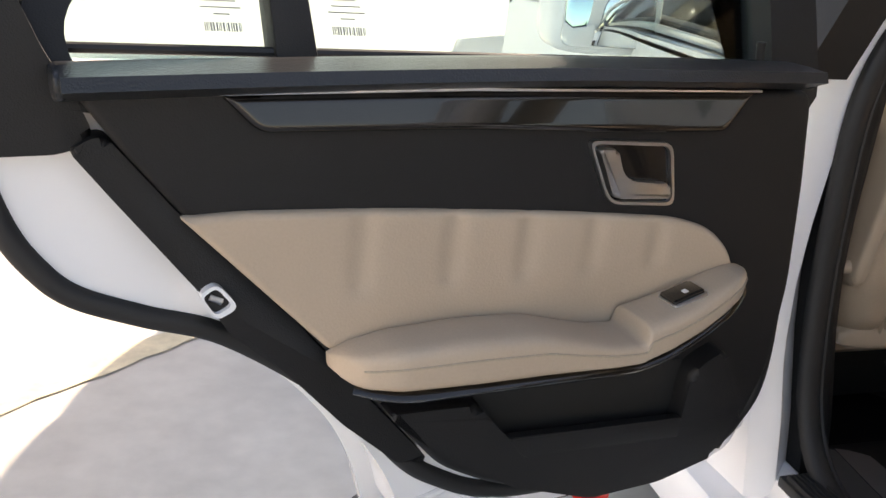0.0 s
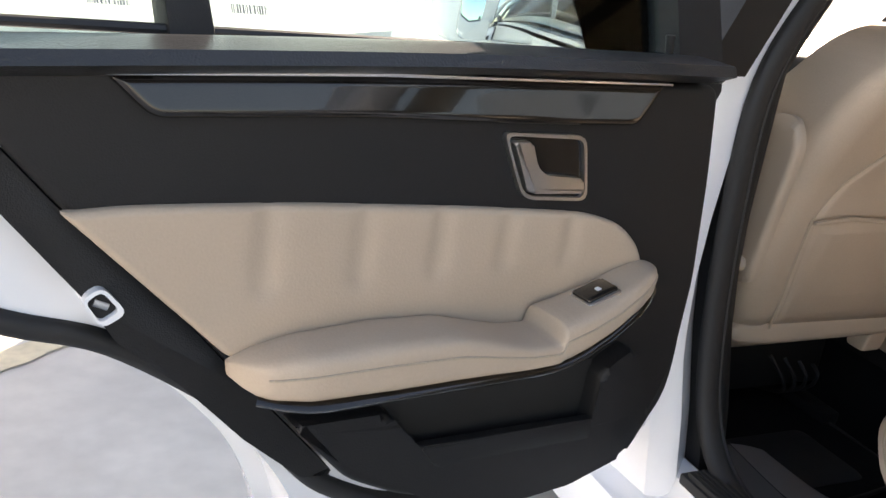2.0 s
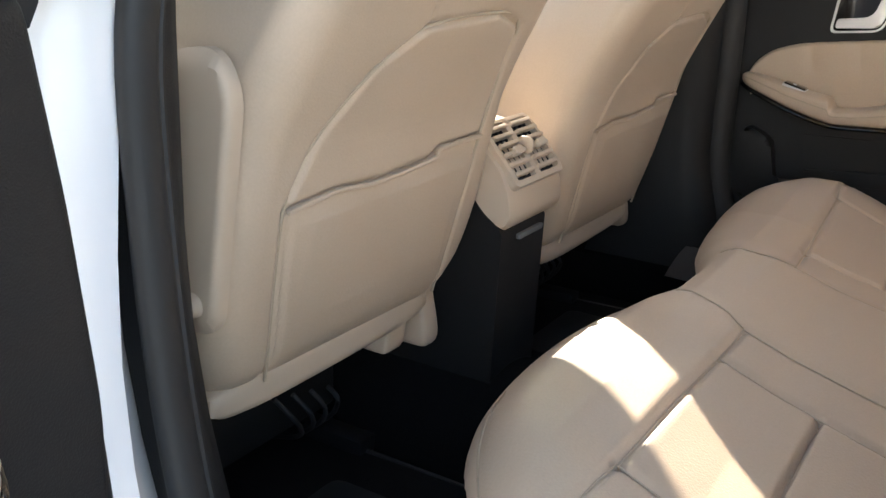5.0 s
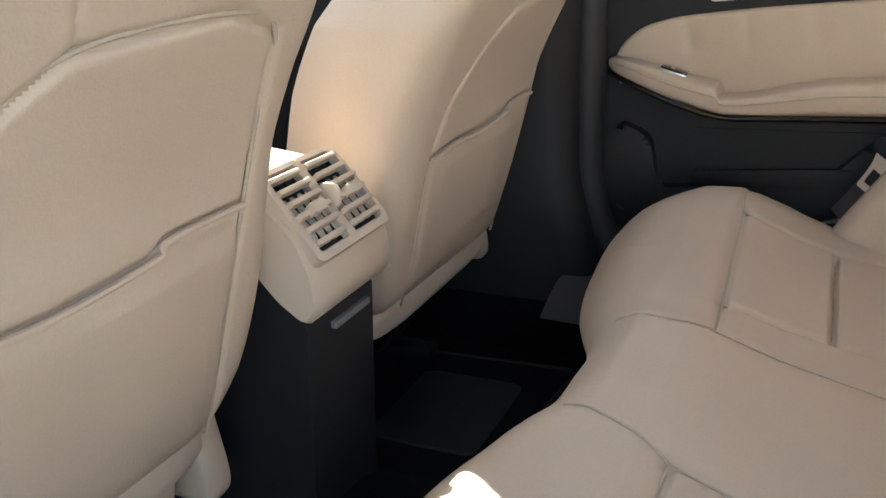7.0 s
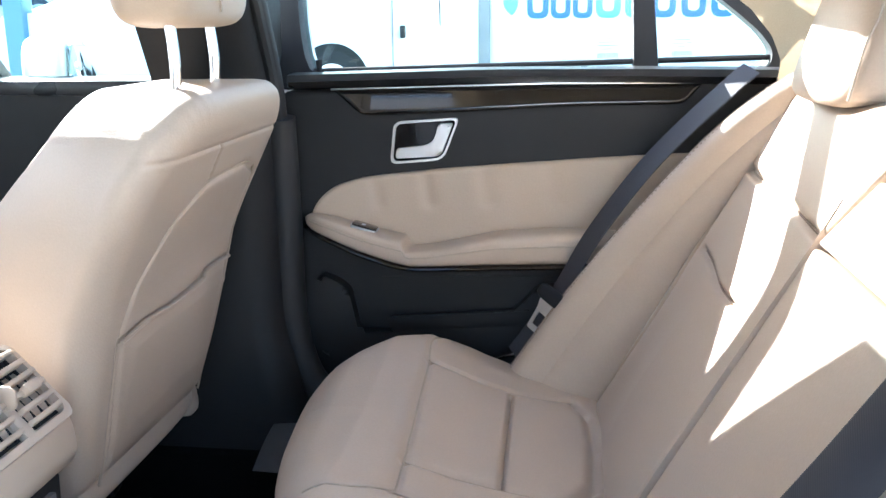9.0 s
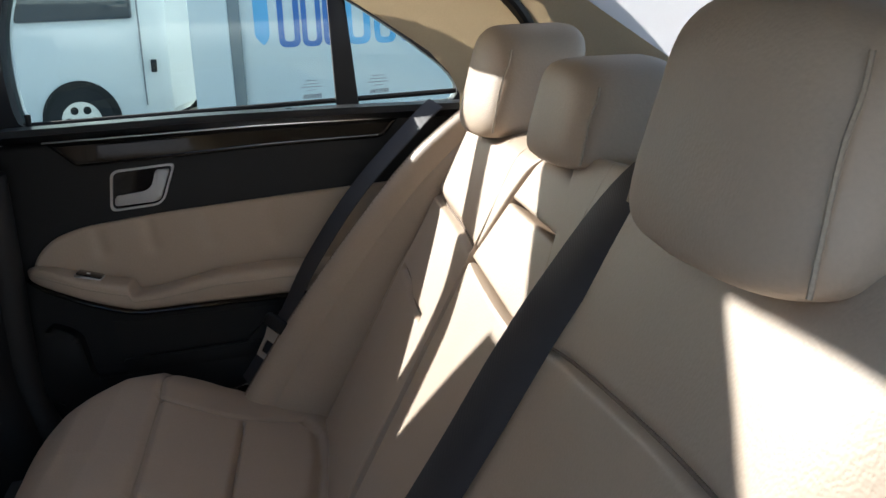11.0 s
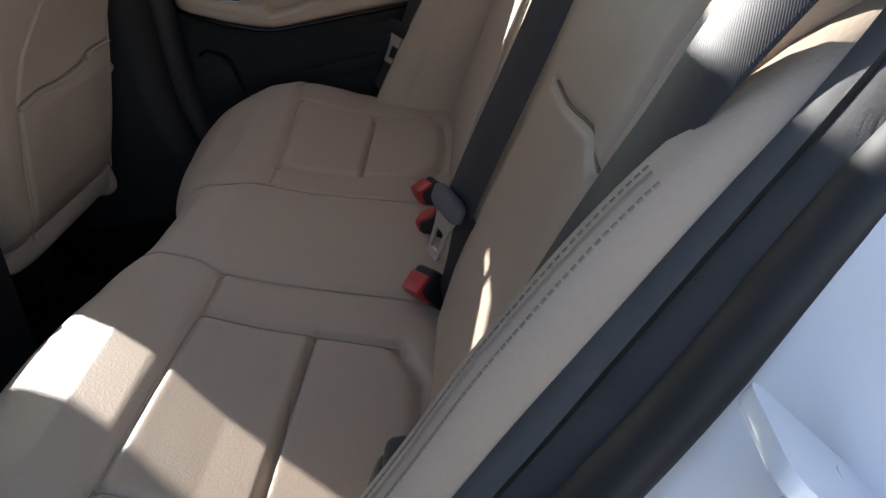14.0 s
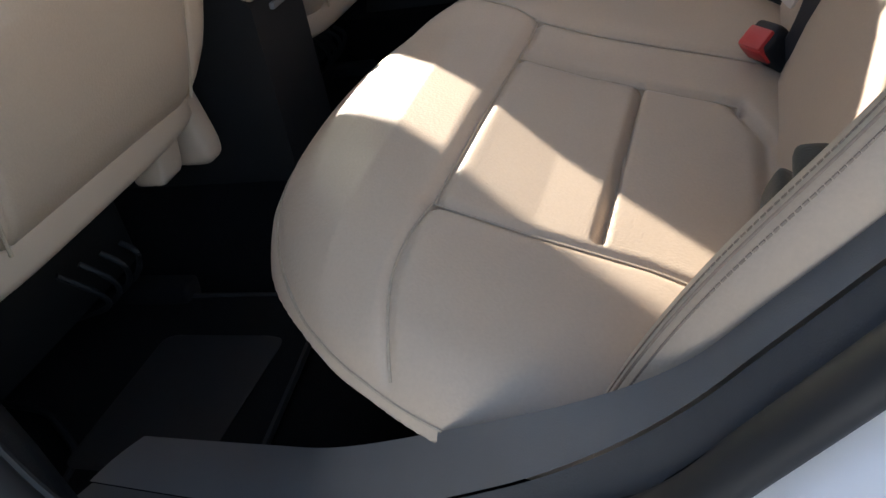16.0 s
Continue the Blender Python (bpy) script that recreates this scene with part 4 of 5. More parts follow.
# ---- front seats ----
def build_front_seat(cx, label, flip):
    dz = 0.0 if cx < 0 else -0.04
    seat = thing("bucket_chair", label, "car seat", "front seats")

    def place(a, b, h):
        lean = 0.49 - 0.27 * (b - 0.82) + 0.3 * max(0, 0.62 - b) ** 1.5 - 0.40 * max(0, b - 0.88) ** 1.3
        k = min(1, max(0, -h / 0.115))
        if h < -0.055:
            # the lower bolsters reach further forward
            h = -0.055 + (h + 0.055) * (float(np.interp(b, [0.6, 0.8, 0.915, 0.98, 1.06], [0.21, 0.21, 0.215, 0.215, 0.19])) - 0.055) / 0.06
        taper = 0.32 if a * cx < 0 and cx > 0 else 0.11      # the passenger seat's inboard side falls away
        return (cx + a * (1 - taper * k * k), lean - h, b + dz)
    # the inboard shoulder reaches further out than the one by the door
    wide, slim = (0.272, 0.245), (0.245, 0.222)
    lw, rw = (slim, wide) if flip < 0 else (wide, slim)
    out = rounded([(-0.215, 0.585), (0.22, 0.575), (0.255, 0.68), (0.258, 0.80), (rw[0], 1.0), (rw[1], 1.085), (0.16, 1.13), (-0.16, 1.13), (-lw[1], 1.085), (-lw[0], 1.0), (-0.258, 0.80), (-0.25, 0.68)], 0.045)
    if flip < 0:
        out = [(x + 0.03 * max(0, min(1, (0.95 - z) / 0.2)) * max(0, min(1, (z - 0.56) / 0.08)) * (x > 0.15), z) for x, z in out]
    pocket = [(-0.178, 0.818), (-0.10, 0.825), (-0.02, 0.820), (0.085, 0.826), (0.10, 0.838), (0.198, 0.838)]
    arch = [(-0.150, 0.60), (-0.178, 0.82), (-0.15, 0.89), (-0.095, 0.955), (-0.03, 0.998), (0.12, 1.005), (0.185, 0.985), (0.205, 0.90), (0.20, 0.60)]
    gr = [(pocket, 0.004, 0.008), (arch, 0.0045, 0.007), ([(-0.25, 1.055), (0.25, 1.055)], 0.003, 0.003), ([(-0.03, 0.998), (-0.045, 1.055)], 0.003, 0.003), ([(-0.140, 0.60), (-0.168, 0.81)], 0.004, 0.004)]

    def puff(x, z):
        inside = np.clip((0.818 - z) / 0.02, 0, 1) * np.clip((z - 0.62) / 0.05, 0, 1) * np.clip((0.19 - np.abs(x - 0.02)) / 0.04, 0, 1)
        dent = np.clip((z - 0.84) / 0.03, 0, 1) * np.clip((0.985 - z) / 0.03, 0, 1) * np.clip((0.17 - np.abs(x - 0.03)) / 0.06, 0, 1)
        return 0.006 * inside - 0.003 * dent + 0.002 * np.sin(x * 37 + z * 23) * inside
    back = part("seat_back", padded(out, place, 0.115, 0.055, (170, 230), gr, extra=puff), M_LEATHER, seat, "cream leather seat back")
    edge = [Vector(place(x, z, 0.004)) for x, z in pocket]
    part("pocket_edge", sweep(smooth_line(edge, 8), ring(0.003, 8), up=(0, 1, 0)), M_LEATHER, back, "sewn edge of the map pocket")
    piping = [Vector(place(x, z, -0.004)) for x, z in arch]
    part("piping", sweep(smooth_line(piping, 8), ring(0.0022, 6), up=(0, 1, 0)), M_SEAM, back)
    part("lower_lip", super_box((cx, 0.585, 0.585 + dz), (0.44, 0.05, 0.05), 0.5, 32, 10), M_SEATPLAST, seat, "cream plastic lower edge")
    part("seat_base", super_box((cx, 0.96, 0.545), (0.50, 0.56, 0.15), 0.4, 40, 16), M_LEATHER, seat, "cream leather seat cushion")
    # frame block coloured near-black to paint in the shade under the seat
    part("under_frame", box(cx - 0.21, cx + 0.21, 0.74, 1.15, 0.36, 0.50, 0.01), M_PAINTSHADE, seat, "seat frame block, near-black for the shade under the seat")
    for dx in (-0.068, 0.068):
        dx -= 0.022 if cx > 0 else 0.0
        p = [Vector((cx + dx, 0.432, 1.09 + dz)), Vector((cx + dx, 0.425, 1.16 + dz)), Vector((cx + dx * 0.97, 0.435, 1.26 + dz))]
        part("headrest_post", sweep(smooth_line(p, 6), ring(0.0075, 12), up=(0, 1, 0)), M_BRIGHT, seat, "chrome headrest post")
        part("post_collar", super_box((cx + dx, 0.436, (1.124 if cx < 0 else 1.108) + dz), (0.058, 0.036, 0.02), 0.55, 24, 8), M_SEATPLAST, seat, "cream plastic collar")
    hr = part("headrest", super_box((cx, 0.445, 1.295 + dz), (0.27, 0.11, 0.18), 0.40, 48, 24), M_LEATHER, seat, "cream leather headrest")
    part("seam", sweep([Vector((cx - 0.01, 0.445 - 0.0555, z)) for z in np.linspace(1.225 + dz, 1.37 + dz, 12)], ring(0.0015, 6), up=(0, 1, 0)), M_SEAM, hr)
    s = flip
    if s < 0:
        part("side_panel", padded(rounded([(0.51, 0.70), (0.60, 0.70), (0.575, 0.98), (0.50, 0.99), (0.475, 0.95)], [0.03, 0.03, 0.03, 0.03, 0.03]), lambda a, b, h: (cx + s * (0.268 - 0.06 * (a - 0.49) + h), a - 0.03 * (b - 0.8), b + dz), 0.02, 0.01, (80, 16)), M_SEATPLAST, seat, "cream plastic side airbag cover")
    knob = part("recline_knob", cylinder((cx + s * 0.262, 0.535, 0.735), (cx + s * 0.285, 0.535, 0.735), 0.013, 20, 0.011), M_SEATPLAST, seat, "cream plastic release knob")
    for q in (-1, 1):
        part("hinge_cover", super_box((cx + q * 0.245, 0.625, 0.565), (0.045, 0.075, 0.15), 0.4, 24, 14, lambda p: Vector((p.x, p.y + 0.2 * p.z, p.z))), M_SEATPLAST, seat, "cream plastic hinge cover")
        if q > 0:
            part("rail_foot", super_box((cx + 0.165, 0.61, 0.555), (0.05, 0.05, 0.085), 0.3, 20, 10, lambda p: Vector((p.x + 0.25 * p.z, p.y, p.z))), M_SEATPLAST, seat, "cream plastic rail end cover")
        part("seat_rail", box(cx + q * 0.19 - 0.02, cx + q * 0.19 + 0.02, 0.66, 1.3, 0.295, 0.33, 0.004), M_BLACK, seat, "black seat rail")
    part("cross_tube", cylinder((cx - 0.2, 0.70, 0.50), (cx + 0.2, 0.70, 0.50), 0.011, 16), M_STEEL, seat, "bare steel cross tube")
    for i in range(4):
        pts = [Vector((cx + 0.02 + 0.04 * i, 0.70, 0.46 - 0.01 * i)), Vector((cx + 0.05 + 0.03 * i, 0.68, 0.41)), Vector((cx + 0.09 + 0.02 * i, 0.72, 0.36)), Vector((cx + 0.10, 0.80, 0.33))]
        part("cable", sweep(smooth_line(pts, 8), ring(0.004, 8)), M_RUBBER, seat, "black seat cable")
    return seat


build_front_seat(-0.388, "cream leather driver seat with map pocket", -1)
build_front_seat(0.395, "cream leather passenger seat with map pocket", 1)
# ---- rear doors ----
def build_door(name, label, m, mir, du=0.0, dz=0.0):
    door = thing(name, label, "car door", "rear doors", m=m)
    k = -1 if mir else 1

    # the panel's outline is drawn square and laid along the rising belt line
    fu, fz = ((0.979, -0.020, 0.003), (0.026, 0.975, 0.027)) if mir else ((0.964, 0.088, -0.083), (0.023, 0.984, 0.026))

    def P(u, z, w):
        return (fu[0] * u + fu[1] * z + fu[2], k * w, fz[0] * u + fz[1] * z + fz[2])

    def V(u, z, w):
        return Vector(P(u, z, w))
    def PA(u, z, w):
        # the armrest's fore part sits further forward on one of the doors
        return P(u + du * min(1, max(0, (0.6 - u) / 0.25)), z + dz, w)

    def VA(u, z, w):
        return Vector(PA(u, z, w))
    panel = [(0.007, 1.05), (0.0, 0.93), (0.0, 0.79), (0.018, 0.66), (0.062, 0.572), (0.118, 0.538), (0.213, 0.516), (0.305, 0.510), (0.397, 0.535), (0.47, 0.560), (0.533, 0.595), (0.632, 0.719), (0.713, 0.829), (0.799, 0.925), (0.855, 1.001), (0.885, 1.05)]
    if mir:
        panel[1:6] = [(-0.01, 0.93), (-0.012, 0.72), (-0.012, 0.55), (0.02, 0.455), (0.12, 0.445)]
    part("trim_panel", padded(rounded(panel, 0.02), P, 0.045, 0.010, (260, 120)), M_BLACK, door, "black soft plastic inner trim panel")
    # padded belt along the window
    sill = lambda u: 1.068 - 0.016 * max(0, (u - 0.35) / 0.54) ** 1.4
    path = [V(u, sill(u), -0.012) for u in np.linspace(0.034, 0.892, 40)]
    belt = part("belt_pad", sweep(path, [(k * a, b) for a, b in ((0.018, -0.014), (0.026, -0.010), (0.029, -0.003), (0.028, 0.005), (0.024, 0.0100), (0.015, 0.0130), (0.0, 0.0135), (-0.02, 0.0130), (-0.05, 0.0115), (-0.055, 0.0), (-0.02, -0.014))]), M_BLACKLEATHER, door, "black padded belt line")
    for u in (0.034, 0.892):
        part("pad_end", super_box(V(u, sill(u), -0.006), (0.012, 0.064, 0.026), 0.5, 20, 10), M_BLACKLEATHER, belt)
    part("seam", sweep([V(u, sill(u) + 0.0115, 0.006) for u in np.linspace(0.036, 0.89, 40)], ring(0.0012, 6)), M_RUBBER, belt)
    part("lock_pin", cylinder(P(0.075, 1.075, -0.03), P(0.075, 1.103, -0.03), 0.0045, 12, 0.006), M_BLACK, door, "black lock pin")
    trim = rounded([(0.106, 1.0495), (0.159, 1.003), (0.30, 1.004), (0.52, 1.010), (0.724, 1.009), (0.757, 1.044), (0.50, 1.0495)], [0.004, 0.012, 0.05, 0.05, 0.012, 0.004, 0.1])
    part("wood_trim", padded(trim, P, 0.012, 0.008, (160, 24), extra=lambda u, z: 0.006 + 0.25 * (1.05 - z)), M_GLOSS, door, "gloss dark wood trim strip")
    part("bright_strip", slab([(0.104, 1.0495), (0.50, 1.0495), (0.758, 1.0435), (0.758, 1.0465), (0.50, 1.0525), (0.104, 1.0525)], P, 0.0, 0.0105, 0.001), M_CHROME, door, "satin metal strip")
    # leather insert with soft vertical tucks
    tan = rounded([(0.125, 0.78), (0.113, 0.822), (0.127, 0.852), (0.158, 0.880), (0.215, 0.898), (0.38, 0.913), (0.589, 0.927), (0.747, 0.932), (0.806, 0.929), (0.668, 0.775), (0.60, 0.752), (0.28, 0.752), (0.20, 0.775), (0.14, 0.792)], [0.01, 0.02, 0.015, 0.02, 0.03, 0.05, 0.05, 0.03, 0.004, 0.01, 0.01, 0.01, 0.01, 0.01])
    gr = [([(u, 0.925), (u + 0.010, 0.850)], 0.014, 0.0035) for u in (0.235, 0.33, 0.42, 0.515, 0.62)]
    part("leather_insert", padded(tan, lambda u, z, h: PA(u, z, 0.010 + h), 0.012, 0.008, (260, 90), gr, extra=lambda u, z: -0.006 * np.exp(-((u - 0.30) / 0.08) ** 2 - ((z - 0.79) / 0.05) ** 2)), M_LEATHER, door, "cream leather door insert")
    # armrest, from behind to its front end: (u, bottom, top, depth)
    arm = [(0.672, 0.760, 0.776, 0.010), (0.664, 0.753, 0.782, 0.034), (0.65, 0.750, 0.789, 0.054), (0.61, 0.748, 0.799, 0.070), (0.52, 0.748, 0.804, 0.077), (0.44, 0.747, 0.800, 0.077), (0.39, 0.746, 0.787, 0.077), (0.35, 0.745, 0.777, 0.077), (0.312, 0.745, 0.774, 0.076), (0.304, 0.746, 0.776, 0.076), (0.299, 0.747, 0.794, 0.076), (0.289, 0.749, 0.797, 0.076), (0.262, 0.757, 0.802, 0.075), (0.215, 0.772, 0.813, 0.069), (0.17, 0.790, 0.827, 0.060), (0.14, 0.801, 0.833, 0.048), (0.122, 0.808, 0.834, 0.034), (0.112, 0.813, 0.831, 0.020), (0.107, 0.818, 0.826, 0.008)]
    at = np.array([a[0] for a in arm])[::-1]
    au = np.concatenate([np.linspace(0.672, 0.325, 46), np.linspace(0.32, 0.28, 24), np.linspace(0.275, 0.145, 24), 0.107 + 0.036 * np.linspace(1, 0, 16) ** 1.6])
    lo_, hi_, aw = (np.interp(au, at, [a[i] for a in arm][::-1]) for i in (1, 2, 3))
    for arr in (lo_, hi_, aw):
        arr[1:-1] = (arr[:-2] + arr[1:-1] * 2 + arr[2:]) / 4
    az, ah = (lo_ + hi_) / 2, (hi_ - lo_) / 2
    bm, rings = bmesh.new(), []
    for u, z, w, h in zip(au, az, aw, ah):
        rr = []
        for i in range(28):
            a = 2 * math.pi * i / 28
            c, s_ = math.cos(a), math.sin(a)
            rr.append(bm.verts.new(PA(u, z + h * math.copysign(abs(s_) ** 0.5, s_), 0.006 + w * 0.5 + w * 0.5 * math.copysign(abs(c) ** 0.45, c))))
        rings.append(rr)
    for a, b in zip(rings[:-1], rings[1:]):
        for i in range(28):
            bm.faces.new((a[i], a[(i + 1) % 28], b[(i + 1) % 28], b[i]))
    bm.faces.new(rings[0]), bm.faces.new(rings[-1])
    armrest = part("armrest", bm, M_LEATHER, door, "cream leather armrest with a grip")
    part("seam", sweep([VA(u, z + h * 0.25, 0.0065 + w) for u, z, w, h in list(zip(au, az, aw, ah))[3:-8]], ring(0.0012, 6)), M_SEAM, armrest)
    tilt = math.atan2(0.036, 0.127)
    sw = thing_part("window_switch", armrest, VA(0.225, 0.8105, 0.042))
    sw_m = sw.matrix_basis.copy()

    def S(a, b, d):
        return (a * math.cos(tilt) + d * math.sin(tilt), k * b, -a * math.sin(tilt) + d * math.cos(tilt))
    part_of = lambda nm, poly, d0, d1, mt, bev: part(nm, slab(poly, S, d0, d1, bev), mt, armrest, m=sw_m)
    bpy.data.objects.remove(sw)
    part_of("switch_bezel", rounded([(-0.024, -0.018), (0.024, -0.018), (0.024, 0.018), (-0.024, 0.018)], 0.004), -0.004, 0.003, M_CHROME, 0.001)
    part_of("window_switch", rounded([(-0.022, -0.0165), (0.022, -0.0165), (0.022, 0.0145), (-0.022, 0.0145)], 0.003), 0.0, 0.0055, M_GLOSS, 0.002)
    part_of("switch_mark", [(-0.006, -0.003), (0.0, -0.003), (0.0, 0.004), (-0.006, 0.004)], 0.0045, 0.0062, M_PRINTWHITE, 0.0)
    # gloss strip under the armrest
    low = [VA(u, np.interp(u, at, [a[1] for a in arm][::-1]) - 0.004, max(0.012, np.interp(u, at, [a[3] for a in arm][::-1]) - 0.004)) for u in (0.655, 0.61, 0.54, 0.46, 0.38, 0.32, 0.28, 0.25, 0.22, 0.19, 0.16, 0.13, 0.114)]
    part("lower_strip", sweep(smooth_line(low, 6), ring(0.006, 10, 1.5, 0.9)), M_GLOSS, door, "gloss black strip under the armrest")
    # map pocket: a raised lower panel round its opening
    pk = rounded([(0.615, 0.70), (0.50, 0.695), (0.485, 0.675), (0.437, 0.617), (0.20, 0.604), (0.185, 0.69), (0.165, 0.705), (0.13, 0.72), (0.085, 0.62), (0.13, 0.558), (0.225, 0.535), (0.335, 0.532), (0.45, 0.572), (0.56, 0.645)], 0.012)
    part("map_pocket", slab(pk, PA, -0.005, 0.030, 0.010, 3), M_BLACK, door, "black plastic map pocket")
    # a near-black slab paints the shade inside the pocket
    part("pocket_shade", slab([(0.50, 0.70), (0.44, 0.61), (0.195, 0.60), (0.18, 0.70)], P, -0.004, 0.0035), M_PAINTSHADE, door)
    part("pocket_front", slab(rounded([(0.46, 0.645), (0.437, 0.612), (0.20, 0.60), (0.195, 0.63)], 0.006), P, 0.02, 0.032, 0.003), M_BLACK, door)
    # flat near-black dots paint the shade in the grille's holes
    bm = bmesh.new()
    for i in range(9):
        for j in range(12):
            u, z = 0.045 + 0.009 * i, 0.62 + 0.012 * j
            if u > 0.035 + 0.12 * (0.75 - z) and u < 0.13:
                vs = [bm.verts.new(P(u + 0.0022 * math.cos(a), z + 0.0022 * math.sin(a), 0.0012)) for a in np.linspace(0, 2 * math.pi, 7)[:-1]]
                bm.faces.new(vs)
    tagged(part("speaker_grille", bm, M_PAINTSHADE, door, "speaker grille dots, near-black for the shade in its holes"), kind="stuff")
    part("reflector", slab(rounded([(0.294, 0.508), (0.342, 0.513), (0.330, 0.534), (0.291, 0.528)], 0.004), P, -0.008, 0.014, 0.002), M_REFLECT, door, "red safety reflector")
    # handle
    def PH(u, z, w):
        return P(u - (0.014 if mir else 0.0), z, w)
    fr_out = rounded([(0.349, 0.995), (0.230, 0.990), (0.220, 0.913), (0.318, 0.919)], [0.012, 0.014, 0.014, 0.018])
    fr_in = rounded([(0.344, 0.991), (0.234, 0.986), (0.2245, 0.917), (0.3155, 0.923)], [0.010, 0.012, 0.012, 0.016])
    part("handle_frame", frame_slab(fr_out, fr_in, PH, -0.004, 0.007), M_CHROME, door, "satin chrome handle frame")
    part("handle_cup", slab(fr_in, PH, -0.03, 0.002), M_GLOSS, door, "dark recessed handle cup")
    lev = rounded([(0.337, 0.985), (0.312, 0.985), (0.303, 0.957), (0.289, 0.947), (0.234, 0.942), (0.231, 0.924), (0.314, 0.927)], [0.004, 0.004, 0.014, 0.016, 0.004, 0.004, 0.010], 6)
    part("handle_lever", slab(lev, PH, 0.0, 0.012, 0.005, 3), M_CHROME, door, "satin chrome pull lever")
    # shell, seal, latch
    shell = rounded([(-0.012, 1.05), (-0.012, 0.60), (0.02, 0.49), (0.565, 0.472), (0.58, 0.55), (0.62, 0.628), (0.69, 0.712), (0.76, 0.768), (0.85, 0.800), (0.91, 0.828), (0.95, 0.87), (0.985, 0.94), (0.985, 1.05)], [0.005, 0.05, 0.05, 0.02, 0.08, 0.1, 0.1, 0.1, 0.1, 0.05, 0.05, 0.05, 0.01], 6)
    part("door_shell", slab(shell, P, -0.15, -0.046, 0.012, 3), M_JAMB, door, "white painted door shell")
    skin = rounded([(-0.02, 1.06), (-0.02, 0.56), (0.0, 0.455), (0.587, 0.445), (0.600, 0.53), (0.630, 0.605), (0.69, 0.68), (0.752, 0.727), (0.841, 0.763), (0.922, 0.805), (0.968, 0.865), (1.0, 0.94), (1.0, 1.06)], [0.005, 0.05, 0.05, 0.02, 0.08, 0.1, 0.1, 0.1, 0.1, 0.05, 0.05, 0.05, 0.01], 6)
    part("outer_skin", slab(skin, P, -0.135, -0.152, 0.006, 3), M_PAINT, door, "white outer door skin")
    seal = smooth_line([V(u, z, -0.045) for u, z in ((-0.02, 0.95), (-0.018, 0.66), (0.02, 0.56), (0.10, 0.520), (0.40, 0.512), (0.53, 0.558), (0.60, 0.632), (0.66, 0.700), (0.764, 0.779), (0.848, 0.811), (0.908, 0.838), (0.938, 0.87), (0.958, 0.91), (0.972, 0.97))], 8)
    part("door_seal", sweep(seal, ring(0.010, 10, 1.2, 1.0), up=(0, 1, 0)), M_RUBBER, door, "black rubber door seal")
    part("bottom_seal", sweep([V(u, 0.468, -0.075) for u in np.linspace(0.30, 0.585, 12)], ring(0.011, 8), up=(0, 1, 0)), M_RUBBER, door, "black rubber bottom seal")
    for u0, z0, u1, z1 in ((0.46, 0.50, 0.50, 0.535), (0.50, 0.535, 0.56, 0.52), (0.42, 0.495, 0.46, 0.52)):
        part("shell_bead", sweep([V(u0, z0, -0.045), V((u0 + u1) / 2, (z0 + z1) / 2, -0.043), V(u1, z1, -0.045)], ring(0.005, 8), up=(0, 1, 0)), M_JAMB, door)
    part("edge_trim", slab(rounded([(0.892, 0.989), (0.859, 0.94), (0.791, 0.842), (0.767, 0.796), (0.711, 0.742), (0.65, 0.668), (0.585, 0.605), (0.545, 0.602), (0.637, 0.722), (0.718, 0.832), (0.804, 0.928), (0.858, 1.001), (0.872, 1.0)], 0.006), P, -0.046, -0.014, 0.008, 3), M_BLACK, door, "black plastic edge trim")
    lo = rounded([(0.776, 0.857), (0.796, 0.845), (0.781, 0.816), (0.756, 0.829)], 0.010)
    li = rounded([(0.777, 0.852), (0.792, 0.843), (0.781, 0.822), (0.763, 0.832)], 0.006)
    part("latch_plate", frame_slab(lo, li, P, -0.05, -0.004), M_JAMB, door, "white painted latch surround")
    # a near-black plate paints the shade in the latch's mouth
    part("latch_mouth_shade", slab(li, P, -0.05, -0.010), M_PAINTSHADE, door, "near-black plate for the shade in the latch opening")
    part("latch_hook", cylinder(P(0.772, 0.834, -0.012), P(0.784, 0.840, -0.012), 0.004, 10), M_CHROME, door, "steel latch hook")
    # black corner behind the quarter pane
    part("corner_cover", slab(rounded([(0.915, 1.13), (0.898, 1.075), (0.878, 1.035), (0.866, 0.997), (0.898, 0.984), (0.985, 0.982), (1.00, 1.05), (0.975, 1.13)], 0.012), P, -0.09, -0.022, 0.010, 3), M_BLACK, door, "black plastic window corner cover")
    # window frame, divider and panes
    fi = [(0.052, 1.070), (0.030, 1.16), (0.022, 1.26), (0.045, 1.365), (0.30, 1.395), (0.50, 1.370), (0.60, 1.325), (0.694, 1.262), (0.80, 1.178), (0.858, 1.125), (0.880, 1.092), (0.872, 1.064)]
    fo = [(-0.03, 1.05), (-0.05, 1.16), (-0.055, 1.26), (-0.03, 1.405), (0.30, 1.430), (0.51, 1.402), (0.62, 1.352), (0.715, 1.288), (0.825, 1.200), (0.890, 1.140), (0.915, 1.098), (0.900, 1.05)]
    if not mir:
        fi = [(0.046, 1.045)] + fi[1:-1] + [(0.872, 1.045)]
        fo = [(-0.03, 1.02)] + fo[1:-1] + [(0.900, 1.02)]
    fi, fo = rounded(fi, 0.04, 3), rounded(fo, 0.04, 3)

    def PW(u, z, w):
        return P(u, z, w - 0.36 * (z - 1.06))
    part("window_frame", frame_slab(fo, fi, PW, -0.095, -0.035), M_BLACK, door, "black window frame")
    part("outer_frame", frame_slab(fo, fi, PW, -0.11, -0.0955), M_PAINT, door, "white outer window frame")
